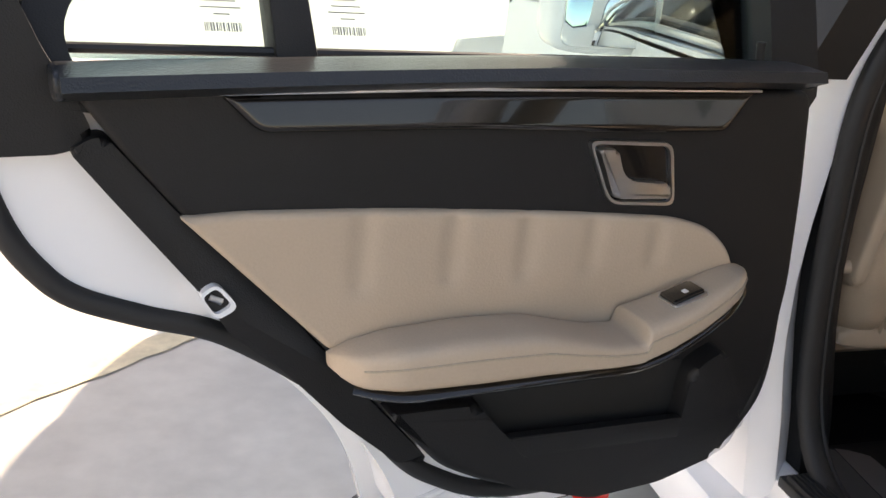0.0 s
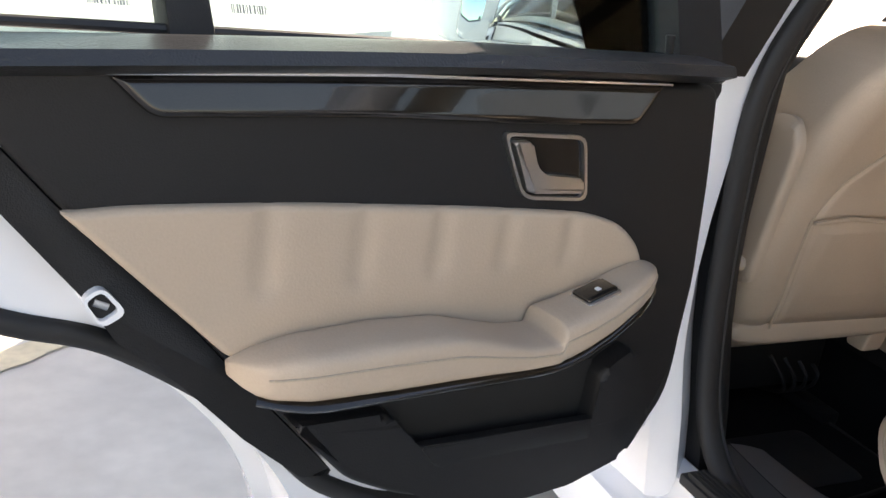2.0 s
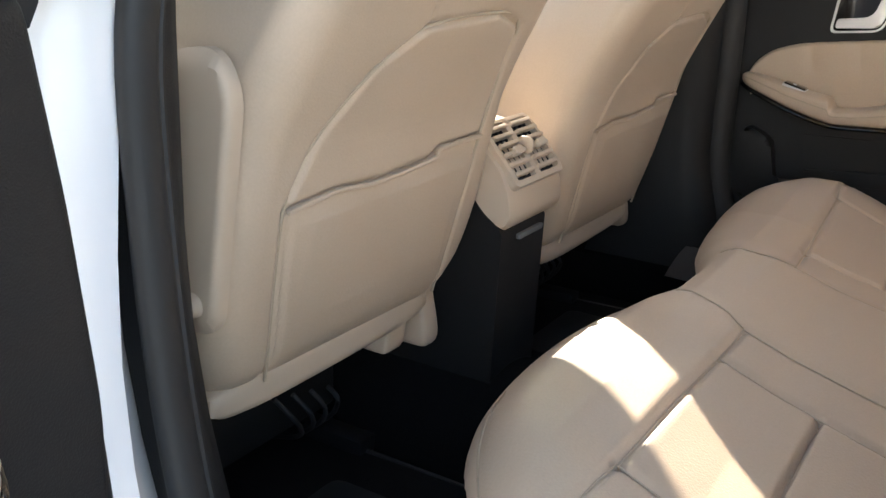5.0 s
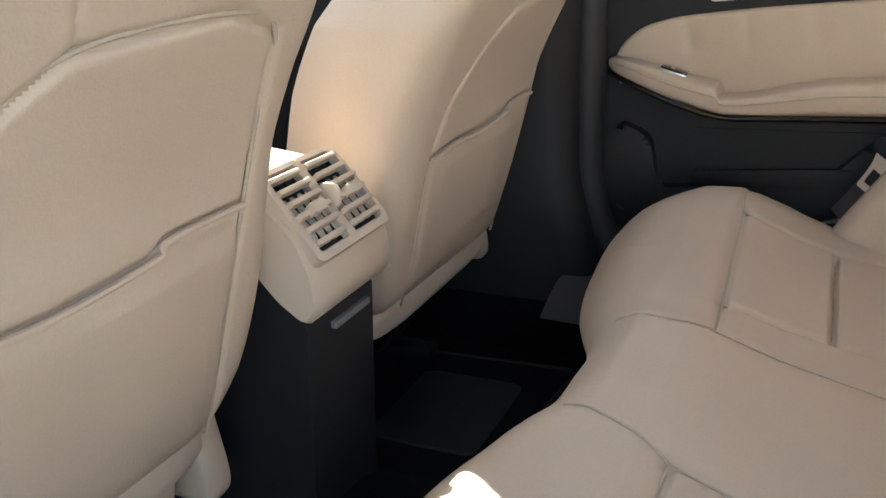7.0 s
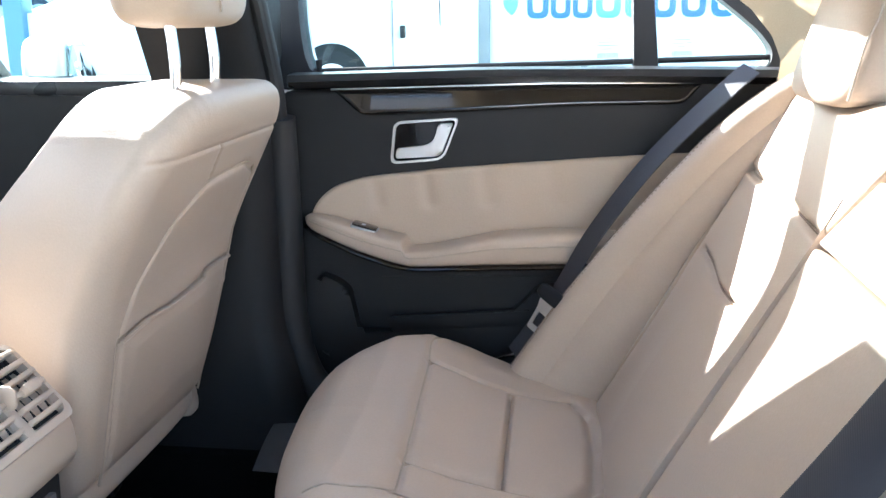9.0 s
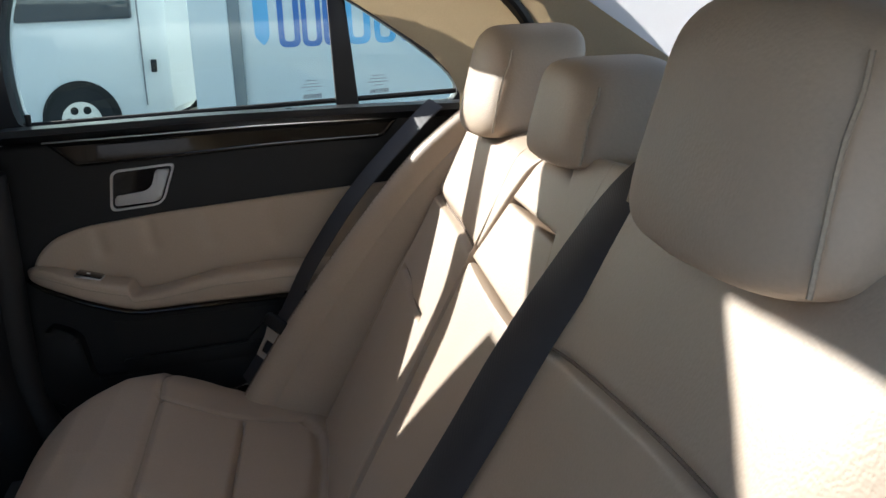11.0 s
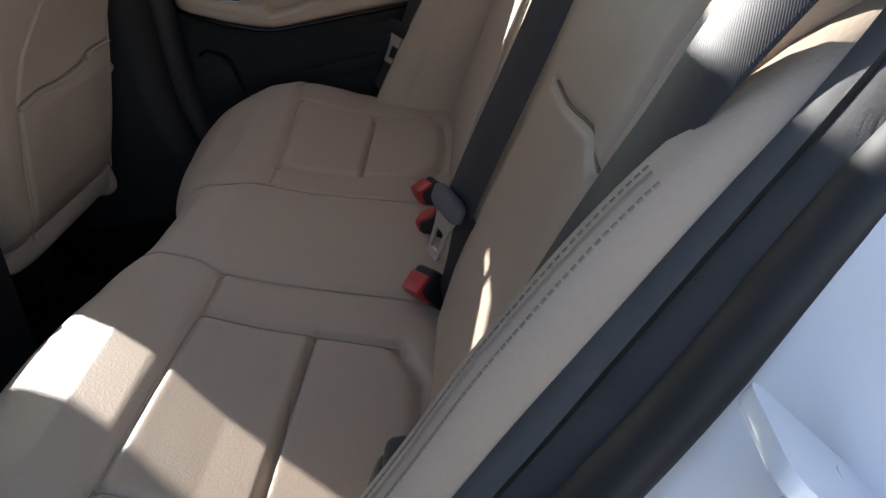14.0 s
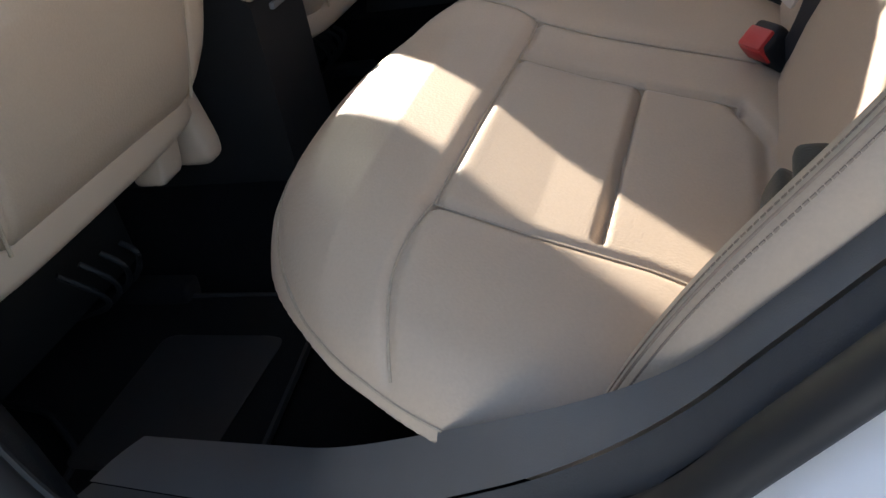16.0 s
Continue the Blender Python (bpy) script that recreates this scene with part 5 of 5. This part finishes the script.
    part("window_divider", slab([(0.641, 1.06), (0.686, 1.06), (0.676, 1.28), (0.641, 1.31)], PW, -0.085, -0.045, 0.005), M_BLACK, door, "black window divider")
    part("weatherstrip", sweep([Vector(PW(u, 1.081 if mir else 1.072, -0.055)) for u in np.linspace(0.03, 0.93, 20)], ring(0.005, 8)), M_RUBBER, door, "black window weatherstrip")
    split = 0.662
    pane = part("window_pane", slab([(split, 1.06), (0.0, 1.06), (0.0, 1.38), (0.30, 1.41), (split, 1.36)], PW, -0.072, -0.068), M_TEAL, door, "pale green window glass")
    pane.visible_shadow = False
    pane = part("quarter_pane", slab([(split + 0.002, 1.06), (split + 0.002, 1.30), (0.75, 1.235), (0.84, 1.165), (0.89, 1.11), (0.895, 1.06)], PW, -0.072, -0.068), M_TEAL, door, "pale green quarter glass")
    pane.visible_shadow = False
    # printed maker's marks: plain bars
    for u0, sc in ((0.597, 1.0), (0.728, 1.0)):
        bm = bmesh.new()

        def bar(u, z, w, h):
            bm.faces.new([bm.verts.new(PW(a, b, -0.066)) for a, b in ((u, z), (u + w, z), (u + w, z + h), (u, z + h))])
        rnd = random.Random(3)
        q = 0.0
        while q < 0.036:
            wd = rnd.choice((0.0007, 0.0012, 0.0018))
            bar(u0 + q - 0.018, 1.088, wd, 0.008)
            q += wd + rnd.choice((0.0008, 0.0014))
        for i, (a, w) in enumerate(((-0.008, 0.016), (-0.02, 0.04), (-0.016, 0.032), (-0.012, 0.024))):
            bar(u0 + a, 1.103 + 0.006 * i, w, 0.0012)
        tagged(part("glass_marks", bm, M_GREYPRINT, pane, "small grey printed marks"), kind="stuff")
    return door


def thing_part(name, parent, at):
    ob = new(name)
    ob.matrix_basis = Matrix.Translation(at)
    return ob


TH = 0.1861
LEFT_M = Matrix(((-math.cos(TH), math.sin(TH), 0, -0.930), (-math.sin(TH), -math.cos(TH), 0, 0.325), (0, 0, 1, 0), (0, 0, 0, 1)))
RIGHT_M = Matrix(((0, 1, 0, 0.79), (-1, 0, 0, 0.43), (0, 0, 1, 0), (0, 0, 0, 1)))
build_door("rear_door", "open rear door with black and cream leather trim", LEFT_M, False)
build_door("rear_door", "closed rear door with black and cream leather trim", RIGHT_M, True, -0.064, -0.008)


# ---- front doors ----
def build_front_door(s, turn):
    m = Matrix.Translation((s * 0.84, 0.45, 0)) @ Matrix.Rotation(radians(turn), 4, "Z") @ Matrix.Translation((-s * 0.84, -0.45, 0))
    door = thing("front_door", "closed white front door with black belt line", "car door", "front doors", m=m)

    def P(y, z, d):
        return (s * d, y, z)
    body = rounded([(0.52, 1.05), (0.54, 0.60), (0.60, 0.46), (1.55, 0.45), (1.64, 0.70), (1.60, 1.04)], [0.01, 0.05, 0.05, 0.05, 0.05, 0.02])
    part("door_shell", slab(body, P, 0.80, 0.905, 0.02, 3), M_PAINT, door, "white outer door skin")
    part("inner_trim", slab(rounded([(0.56, 1.06), (0.56, 0.50), (1.55, 0.50), (1.55, 1.04)], 0.05), P, 0.74, 0.795, 0.008), M_BLACK, door, "black inner door trim")
    part("belt_pad", box(min(s * 0.735, s * 0.86), max(s * 0.735, s * 0.86), 0.50, 1.56, 1.045, 1.075, 0.01), M_BLACKLEATHER, door, "black belt line")
    part("belt_strip", box(min(s * 0.868, s * 0.876), max(s * 0.868, s * 0.876), 0.50, 1.60, 1.052, 1.066, 0.002), M_CHROME, door, "satin metal window strip")

    def PW(y, z, d):
        return (s * (d - 0.36 * (z - 1.06)), y, z)
    fo = [(0.46, 1.05), (0.44, 1.20), (0.42, 1.41), (0.75, 1.455), (1.08, 1.435), (1.25, 1.385), (1.52, 1.23), (1.72, 1.05)]
    fi = [(0.53, 1.07), (0.52, 1.20), (0.50, 1.38), (0.75, 1.43), (1.06, 1.41), (1.22, 1.365), (1.46, 1.22), (1.60, 1.07)]
    part("window_frame", frame_slab(fo, fi, PW, 0.79, 0.865), M_BLACK, door, "black window frame")
    pane = part("window_pane", slab([(0.50, 1.06), (0.48, 1.39), (0.75, 1.44), (1.07, 1.42), (1.23, 1.375), (1.48, 1.22), (1.65, 1.06)], PW, 0.835, 0.839), M_TEAL, door, "pale green window glass")
    pane.visible_shadow = False
    # mirror
    mir = part("mirror_housing", super_box((s * 0.955, 0.955, 1.075), (0.20, 0.10, 0.15), 0.45, 36, 18, lambda p: Vector((p.x, p.y + 0.25 * p.x * s, p.z))), M_PAINT, door, "white mirror housing")
    part("mirror_glass", slab(rounded([(-0.082, -0.055), (0.082, -0.059), (0.078, 0.052), (-0.072, 0.059)], 0.02), lambda a, b, d: (s * (0.955 + a), 0.905 + 0.25 * a - d, 1.075 + b), 0.0, 0.004, 0.001), M_MIRROR, mir, "mirror glass")
    part("mirror_foot", super_box((s * 0.875, 0.965, 1.035), (0.08, 0.05, 0.045), 0.5, 20, 10), M_BLACK, door, "black mirror foot")
    part("mirror_sail", slab([(0.99, 1.06), (1.20, 1.06), (1.03, 1.15)], PW, 0.84, 0.872), M_BLACK, door, "black mirror sail")
    return door


build_front_door(-1, 0.0)
build_front_door(1, 0.0)
# ---- console ----
def build_console():
    con = thing("center_console", "cream rear air-vent console between the front seats", "console")
    prof = [(0.490, 0.688), (0.494, 0.723), (0.512, 0.760), (0.540, 0.788), (0.576, 0.806), (0.64, 0.814), (1.05, 0.815), (1.05, 0.785), (0.66, 0.775), (0.575, 0.735), (0.535, 0.690), (0.505, 0.668)]
    prof = rounded(prof, 0.010, 3)
    cx = 0.015
    bm = bmesh.new()
    cols = []
    for a in (-1.0, -0.93, 0.93, 1.0):
        inset = 0.012 if abs(a) == 1.0 else 0.0
        col = []
        for y, z in prof:
            yc, zc = 0.74, 0.74
            half = 0.087 - 0.10 * max(0, z - 0.72)
            col.append(bm.verts.new((cx + a * half, y + (yc - y) * inset * 1.2, z + (zc - z) * inset * 5)))
        cols.append(col)
    for a, b in zip(cols[:-1], cols[1:]):
        for i in range(len(prof)):
            bm.faces.new((a[i], a[(i + 1) % len(prof)], b[(i + 1) % len(prof)], b[i]))
    bm.faces.new(cols[0]), bm.faces.new(cols[-1])
    part("body", bm, M_SEATPLAST, con, "cream plastic console body", sharp=50)
    part("pedestal", slab([(0.522, 0.36), (0.512, 0.66), (0.530, 0.688), (0.572, 0.735), (0.66, 0.777), (1.0, 0.785), (1.0, 0.36)], lambda a, b, d: (cx + d, a, b), -0.076, 0.076, 0.006), M_BLACK, con, "black console pedestal")
    part("ashtray_lip", box(cx - 0.03, cx + 0.05, 0.504, 0.512, 0.643, 0.652, 0.002), M_GREY, con)
    # vents on the sloping face
    o, e1 = Vector((cx, 0.499, 0.736)), Vector((0, 0.075, 0.080)).normalized()
    n = Vector((0, -e1.z, e1.y))

    def F(a, b, d):
        q = b / 0.11
        bend = 0.010 * math.sin(math.pi * min(1, max(0, q)))
        return o + Vector((a, 0, 0)) + e1 * b + n * (d + bend)
    for s in (-1, 1):
        x0, x1 = (s * 0.008, s * 0.068) if s > 0 else (-0.068, -0.008)
        # a near-black backing paints the shade behind the slats
        part("vent_well_shade", slab([(x0, 0.006), (x1, 0.006), (x1 * 0.95, 0.098), (x0, 0.098)], F, -0.006, 0.0005), M_PAINTSHADE, con, "near-black backing for the shade in the air vent")
        for i in range(6):
            b = 0.013 + i * 0.0158
            part("vent_slat", slab([(x0, b - 0.0030), (x1, b - 0.0030), (x1, b + 0.0030), (x0, b + 0.0030)], F, 0.0, 0.0125, 0.001), M_SEATPLAST, con, "cream vent slat")
        for i in range(4):
            q = x0 + (x1 - x0) * (i + 0.5) / 4
            part("vent_blade", slab([(q - 0.001, 0.008), (q + 0.001, 0.008), (q + 0.001, 0.096), (q - 0.001, 0.096)], F, 0.0, 0.004), M_BLACK, con)
        part("vent_tab", slab(rounded([(-0.013, -0.006), (0.013, -0.006), (0.013, 0.006), (-0.013, 0.006)], 0.003), lambda a, b, d, c=(x0 + x1) / 2: F(c + a, 0.0446 + b, d), 0.008, 0.019, 0.002), M_SEATPLAST, con, "cream vent tab")
    fo = rounded([(-0.079, -0.006), (0.079, -0.006), (0.074, 0.106), (-0.074, 0.106)], 0.012)
    fi = rounded([(-0.070, 0.003), (0.070, 0.003), (0.066, 0.100), (-0.066, 0.100)], 0.010)
    part("vent_frame", frame_slab(fo, fi, F, -0.002, 0.011), M_SEATPLAST, con, "cream vent frame")
    part("vent_bridge", slab([(-0.008, 0.0), (0.008, 0.0), (0.008, 0.104), (-0.008, 0.104)], F, -0.002, 0.012, 0.002), M_SEATPLAST, con, "cream bridge between the vents")
    part("vent_wheel", super_box(F(0, 0.05, 0.010), (0.008, 0.028, 0.028), 0.7, 16, 10), M_SEATPLAST, con, "cream vent thumb wheel")


build_console()


# ---- floor mats ----
def build_mat(points, label):
    mat = thing("floor_mat", label, "floor mat", "floor mats")
    part("carpet", padded(rounded(points, 0.03), lambda x, y, h: (x, y, 0.308 + h + 0.006 * noise.noise((x * 6, y * 6, 1))), 0.010, 0.008, (120, 24)), M_MAT, mat, "black carpet mat")
    rim = smooth_line([Vector((p.x, p.y, 0.306)) for p in rounded(points, 0.03)], 2, True)
    part("binding", sweep(rim, ring(0.005, 6), closed=True), M_RUBBER, mat, "black bound edge")
    part("wear_pad", padded(rounded([(sum(p[0] for p in points) / len(points) + a, 0.55 + b) for a, b in ((-0.12, -0.08), (0.12, -0.08), (0.12, 0.10), (-0.12, 0.10))], 0.02), lambda x, y, h: (x, y, 0.3135 + h), 0.004, 0.003, (60, 10)), M_RUBBER, mat, "black ribbed heel pad")


build_mat([(-0.60, 0.40), (-0.34, 0.43), (-0.20, 0.45), (-0.20, 0.90), (-0.42, 0.90), (-0.44, 0.74), (-0.51, 0.64), (-0.59, 0.63)], "black carpet floor mat behind the driver seat")
build_mat([(0.20, 0.45), (0.34, 0.43), (0.62, 0.40), (0.60, 0.70), (0.50, 0.90), (0.20, 0.90)], "black carpet floor mat behind the passenger seat")


# ---- the yard ----
def wheel_at(parent, x, y, r, w, axis="x"):
    d = Vector((w / 2, 0, 0)) if axis == "x" else Vector((0, w / 2, 0))
    c = Vector((x, y, GZ + r))
    t = part("wheel", cylinder(c - d, c + d, r, 28), M_TYRE, parent)
    part("rim", cylinder(c - d * 1.04, c + d * 1.04, r * 0.62, 24), M_ALLOY, t)
    for i in range(5):
        a = 2 * math.pi * i / 5
        k = Vector((0, math.cos(a), math.sin(a))) if axis == "x" else Vector((math.cos(a), 0, math.sin(a)))
        # near-black discs paint the shade between the spokes
        part("spoke_gap_shade", cylinder(c + k * r * 0.38 - d * 1.06, c + k * r * 0.38 + d * 1.06, r * 0.13, 10), M_PAINTSHADE, t)


def loft(sections):
    bm = bmesh.new()
    rows = [[bm.verts.new(p) for p in s] for s in sections]
    n = len(rows[0])
    for a, b in zip(rows[:-1], rows[1:]):
        for i in range(n):
            bm.faces.new((a[i], a[(i + 1) % n], b[(i + 1) % n], b[i]))
    bm.faces.new(rows[0]), bm.faces.new(rows[-1])
    return bm


def build_car(label, paint, m, suv=False, group="parked cars"):
    """A parked car, nose along +y, about 4.5 m long."""
    car = thing("parked_car", label, "car", group, m=m)
    up = 0.18 if suv else 0.0
    sec = []
    for y, w, zt in ((-2.25, 0.70, 0.70), (-2.15, 0.84, 0.92 + up), (-1.2, 0.90, 0.98 + up), (0.6, 0.90, 0.95 + up), (1.0, 0.90, 0.93 + up), (1.9, 0.86, 0.82 + up), (2.2, 0.72, 0.62)):
        sec.append([(-w * 0.9, y, 0.22), (-w, y, 0.45), (-w * 0.985, y, zt - 0.12), (-w * 0.86, y, zt), (w * 0.86, y, zt), (w * 0.985, y, zt - 0.12), (w, y, 0.45), (w * 0.9, y, 0.22)])
    part("body", loft(sec), paint, car)
    rear = -2.05 if suv else -1.55
    cab = [[(-a, y, z) for a, z in ((w0, zb), (w1, zt))] + [(a, y, z) for a, z in ((w1, zt), (w0, zb))] for y, w0, w1, zb, zt in ((rear, 0.74, 0.70, 0.95 + up, 0.99 + up), (rear + 0.55, 0.80, 0.62, 0.95 + up, 1.40 + up), (0.05, 0.80, 0.62, 0.94 + up, 1.44 + up), (1.05, 0.78, 0.68, 0.90 + up, 0.96 + up))]
    part("greenhouse", loft(cab), M_DKGLASS, car, "dark car windows")
    part("roof", super_box((0, (rear + 0.55 + 0.05) / 2, 1.43 + up), (1.22, abs(rear) + 0.1, 0.06), 0.4, 30, 8), paint, car)
    for s in (-1, 1):
        for y in (-0.55, 0.35):
            part("window_post", sweep([Vector((s * 0.81, y, 0.94 + up)), Vector((s * 0.64, y, 1.42 + up))], ring(0.03, 6), up=(0, 1, 0)), paint, car)
        part("tail_light", box(min(s * 0.55, s * 0.82), max(s * 0.55, s * 0.82), -2.26, -2.1, 0.70 + up, 0.84 + up, 0.02), M_REDPAINT, car, "red tail light")
    for s in (-1, 1):
        for y in (-1.35, 1.40):
            c = Vector((s * 0.80, y, 0.32))
            t = part("wheel", cylinder(c - Vector((0.11, 0, 0)), c + Vector((0.11, 0, 0)), 0.32, 24), M_TYRE, car)
            part("rim", cylinder(c - Vector((0.115, 0, 0)), c + Vector((0.115, 0, 0)), 0.2, 20), M_ALLOY, t)
    return car


def build_van():
    van = thing("cargo_van", "white cargo van parked in the yard", "van", m=pose(10.95, 4.25, GZ, 0, 0, 0))
    sec = []
    for y, w, z0, zt in ((-2.6, 0.95, 0.45, 2.0), (-2.5, 1.0, 0.35, 2.15), (0.8, 1.0, 0.35, 2.15), (1.5, 1.0, 0.35, 1.45), (2.5, 0.95, 0.35, 1.15), (2.7, 0.85, 0.5, 0.95)):
        sec.append([(-w * 0.95, y, z0), (-w, y, z0 + 0.3), (-w * 0.97, y, min(zt, 1.25)), (-w * 0.84, y, zt - 0.05), (-w * 0.7, y, zt), (w * 0.7, y, zt), (w * 0.84, y, zt - 0.05), (w * 0.97, y, min(zt, 1.25)), (w, y, z0 + 0.3), (w * 0.95, y, z0)])
    part("body", loft(sec), M_WALL, van, "white van body")
    part("side_window", box(-1.0, -0.85, -2.25, -1.0, 1.45, 1.90, 0.03), M_DKGLASS, van, "dark side window")
    part("side_window", box(-1.0, -0.85, -0.88, 0.55, 1.45, 1.90, 0.03), M_DKGLASS, van, "dark side window")
    part("door_handle", box(-1.03, -0.97, -2.47, -2.41, 0.86, 1.0, 0.01), M_TYRE, van, "black door handle")
    part("door_gap", box(-1.004, -0.98, -2.33, -2.315, 0.5, 1.9), M_GREYPRINT, van)
    part("door_gap", box(-1.004, -0.98, -0.95, -0.935, 0.5, 1.9), M_GREYPRINT, van)
    for y in (-1.6, 1.75):
        for s in (-1, 1):
            c = Vector((s * 0.88, y - (0.0 if y > 0 else 0.0), 0.36))
            t = part("wheel", cylinder(c - Vector((0.14, 0, 0)), c + Vector((0.14, 0, 0)), 0.36, 28), M_TYRE, van)
            # a near-black disc paints the shade inside the arch
            part("wheel_arch", cylinder(c + Vector((s * 0.02, 0, 0.02)), c + Vector((s * 0.128, 0, 0.02)), 0.43, 32), M_PAINTSHADE, van)
            rim = part("rim", cylinder(c - Vector((0.145, 0, 0)), c + Vector((0.145, 0, 0)), 0.22, 24), M_ALLOY, t)
            for i in range(6):
                a = 2 * math.pi * i / 6
                k = Vector((0, math.cos(a), math.sin(a))) * 0.14
                # near-black discs paint the shade in the rim's holes
                part("rim_hole_shade", cylinder(c + k - Vector((0.147, 0, 0)), c + k + Vector((0.147, 0, 0)), 0.045, 10), M_PAINTSHADE, t)


def build_banner_wall():
    wall = thing("banner_wall", "white board wall printed with large blue rounded shapes", "wall", kind="structure")
    part("board", box(9.0, 9.12, -3.95, 0.735, GZ, 4.2, 0.01), M_WALL, wall, "white printed board")
    part("end_column", box(8.92, 9.25, 0.85, 1.24, GZ, 4.2, 0.02), M_WALL, wall, "white column")
    part("edge_strip", box(8.95, 9.0, 0.735, 0.85, GZ, 4.2, 0.005), M_GREYPRINT, wall)
    part("grey_column", box(8.95, 9.2, -4.45, -4.0, GZ, 4.2, 0.02), M_GREYPRINT, wall, "grey steel column")
    part("side_board", box(8.9, 9.1, -9.0, -4.5, GZ, 4.2, 0.02), M_WALL, wall, "white board")
    pos = 0.60
    for i, (w, mat, gap) in enumerate(((0.15, M_BLUE2, 0.09), (0.22, M_BLUE1, 0.02), (0.20, M_BLUE1, 0.02), (0.20, M_BLUE1, 0.03), (0.25, M_BLUE2, 0.04), (0.22, M_BLUE2, 0.04), (0.24, M_BLUE1, 0.05), (0.24, M_BLUE1, 0.05), (0.24, M_BLUE1, 0.05), (0.24, M_BLUE1, 0.05), (0.24, M_BLUE1, 0.05), (0.24, M_BLUE1, 0.05), (0.24, M_BLUE2, 0.05), (0.24, M_BLUE2, 0.05))):
        y1, y0 = pos, pos - w
        h0 = 1.16 + (0.02 if i == 0 else 0)
        outer = rounded([(y0, h0), (y1, h0), (y1, h0 + 0.80), (y0, h0 + 0.80)], w * 0.4)
        if i == 0:
            part("printed_shape", slab(rounded([(y0, h0 + 0.1), (y0 + 0.06, h0), (y1, h0 + 0.1), (y1, h0 + 0.7), (y0, h0 + 0.7)], 0.04), lambda a, b, d: (9.0 - d, a, b), 0.0, 0.006), mat, wall)
        else:
            t = w * 0.27
            inner = rounded([(y0 + t, h0 + t), (y1 - t, h0 + t), (y1 - t, h0 + 0.80 - t), (y0 + t, h0 + 0.80 - t)], w * 0.2)
            part("printed_shape", frame_slab(outer, inner, lambda a, b, d: (9.0 - d, a, b), 0.0, 0.006), mat, wall)
        pos = y0 - gap


def build_yard():
    build_van()
    build_banner_wall()
    build_car("white parked car behind the van", M_PAINT, pose(16.5, 1.2, GZ, 0, 0, 180))
    for i, (x, y, paint, lab, suv) in enumerate(((18, 12.5, M_SILVER, "silver parked car across the yard", False), (21.5, 15.5, M_DKBODY, "dark parked car across the yard", True), (24, 19.0, M_PAINT, "white parked car across the yard", True), (15.5, 17.5, M_PAINT, "white parked car across the yard", False))):
        build_car(lab, paint, pose(x, y, ground_z(y), 0, 0, 70 + 8 * i), suv)
    for i, (x, paint, suv) in enumerate(((-27, M_PAINT, True), (-23.5, M_SILVER, False), (-20, M_DKBODY, True), (-16, M_SILVER, True), (-12.5, M_DKBODY, True), (-9, M_PAINT, False), (-5.5, M_SILVER, True), (-2.0, M_DKBODY, True), (1.5, M_PAINT, True), (5.0, M_SILVER, False), (8.5, M_DKBODY, True))):
        build_car(("silver", "dark", "white")[[M_SILVER, M_DKBODY, M_PAINT].index(paint)] + " car parked in a row at the yard's far end", paint, pose(x, 55.0 + 0.3 * (i % 2), ground_z(55), 0, 0, 90 + (i % 3) * 3), suv)
    post = thing("steel_post", "blue painted steel post", "post", "posts")
    part("shaft", box(9.9, 10.15, 6.4, 6.65, GZ, 5.0, 0.02), M_POST, post)
    part("base_plate", box(9.8, 10.25, 6.3, 6.75, GZ, GZ + 0.02, 0.004), M_POST, post)
    blk = thing("barrier", "red plastic road barrier", "barrier")
    part("body", super_box((11.5, 8.6, GZ + 0.45), (0.5, 1.4, 0.9), 0.4, 24, 12), M_REDPAINT, blk)
    # far wall of the yard
    far = thing("yard_wall", "pale wall closing the yard", "wall", kind="structure")
    part("panel", box(-70, 70, 70, 70.3, GZ, 9.0), M_WALL, far)
    part("panel", box(45, 45.3, -60, 70, GZ, 7.0), M_WALL, far)
    part("panel", box(-45.3, -45, -60, 70, GZ, 7.0), M_WALL, far)


build_yard()
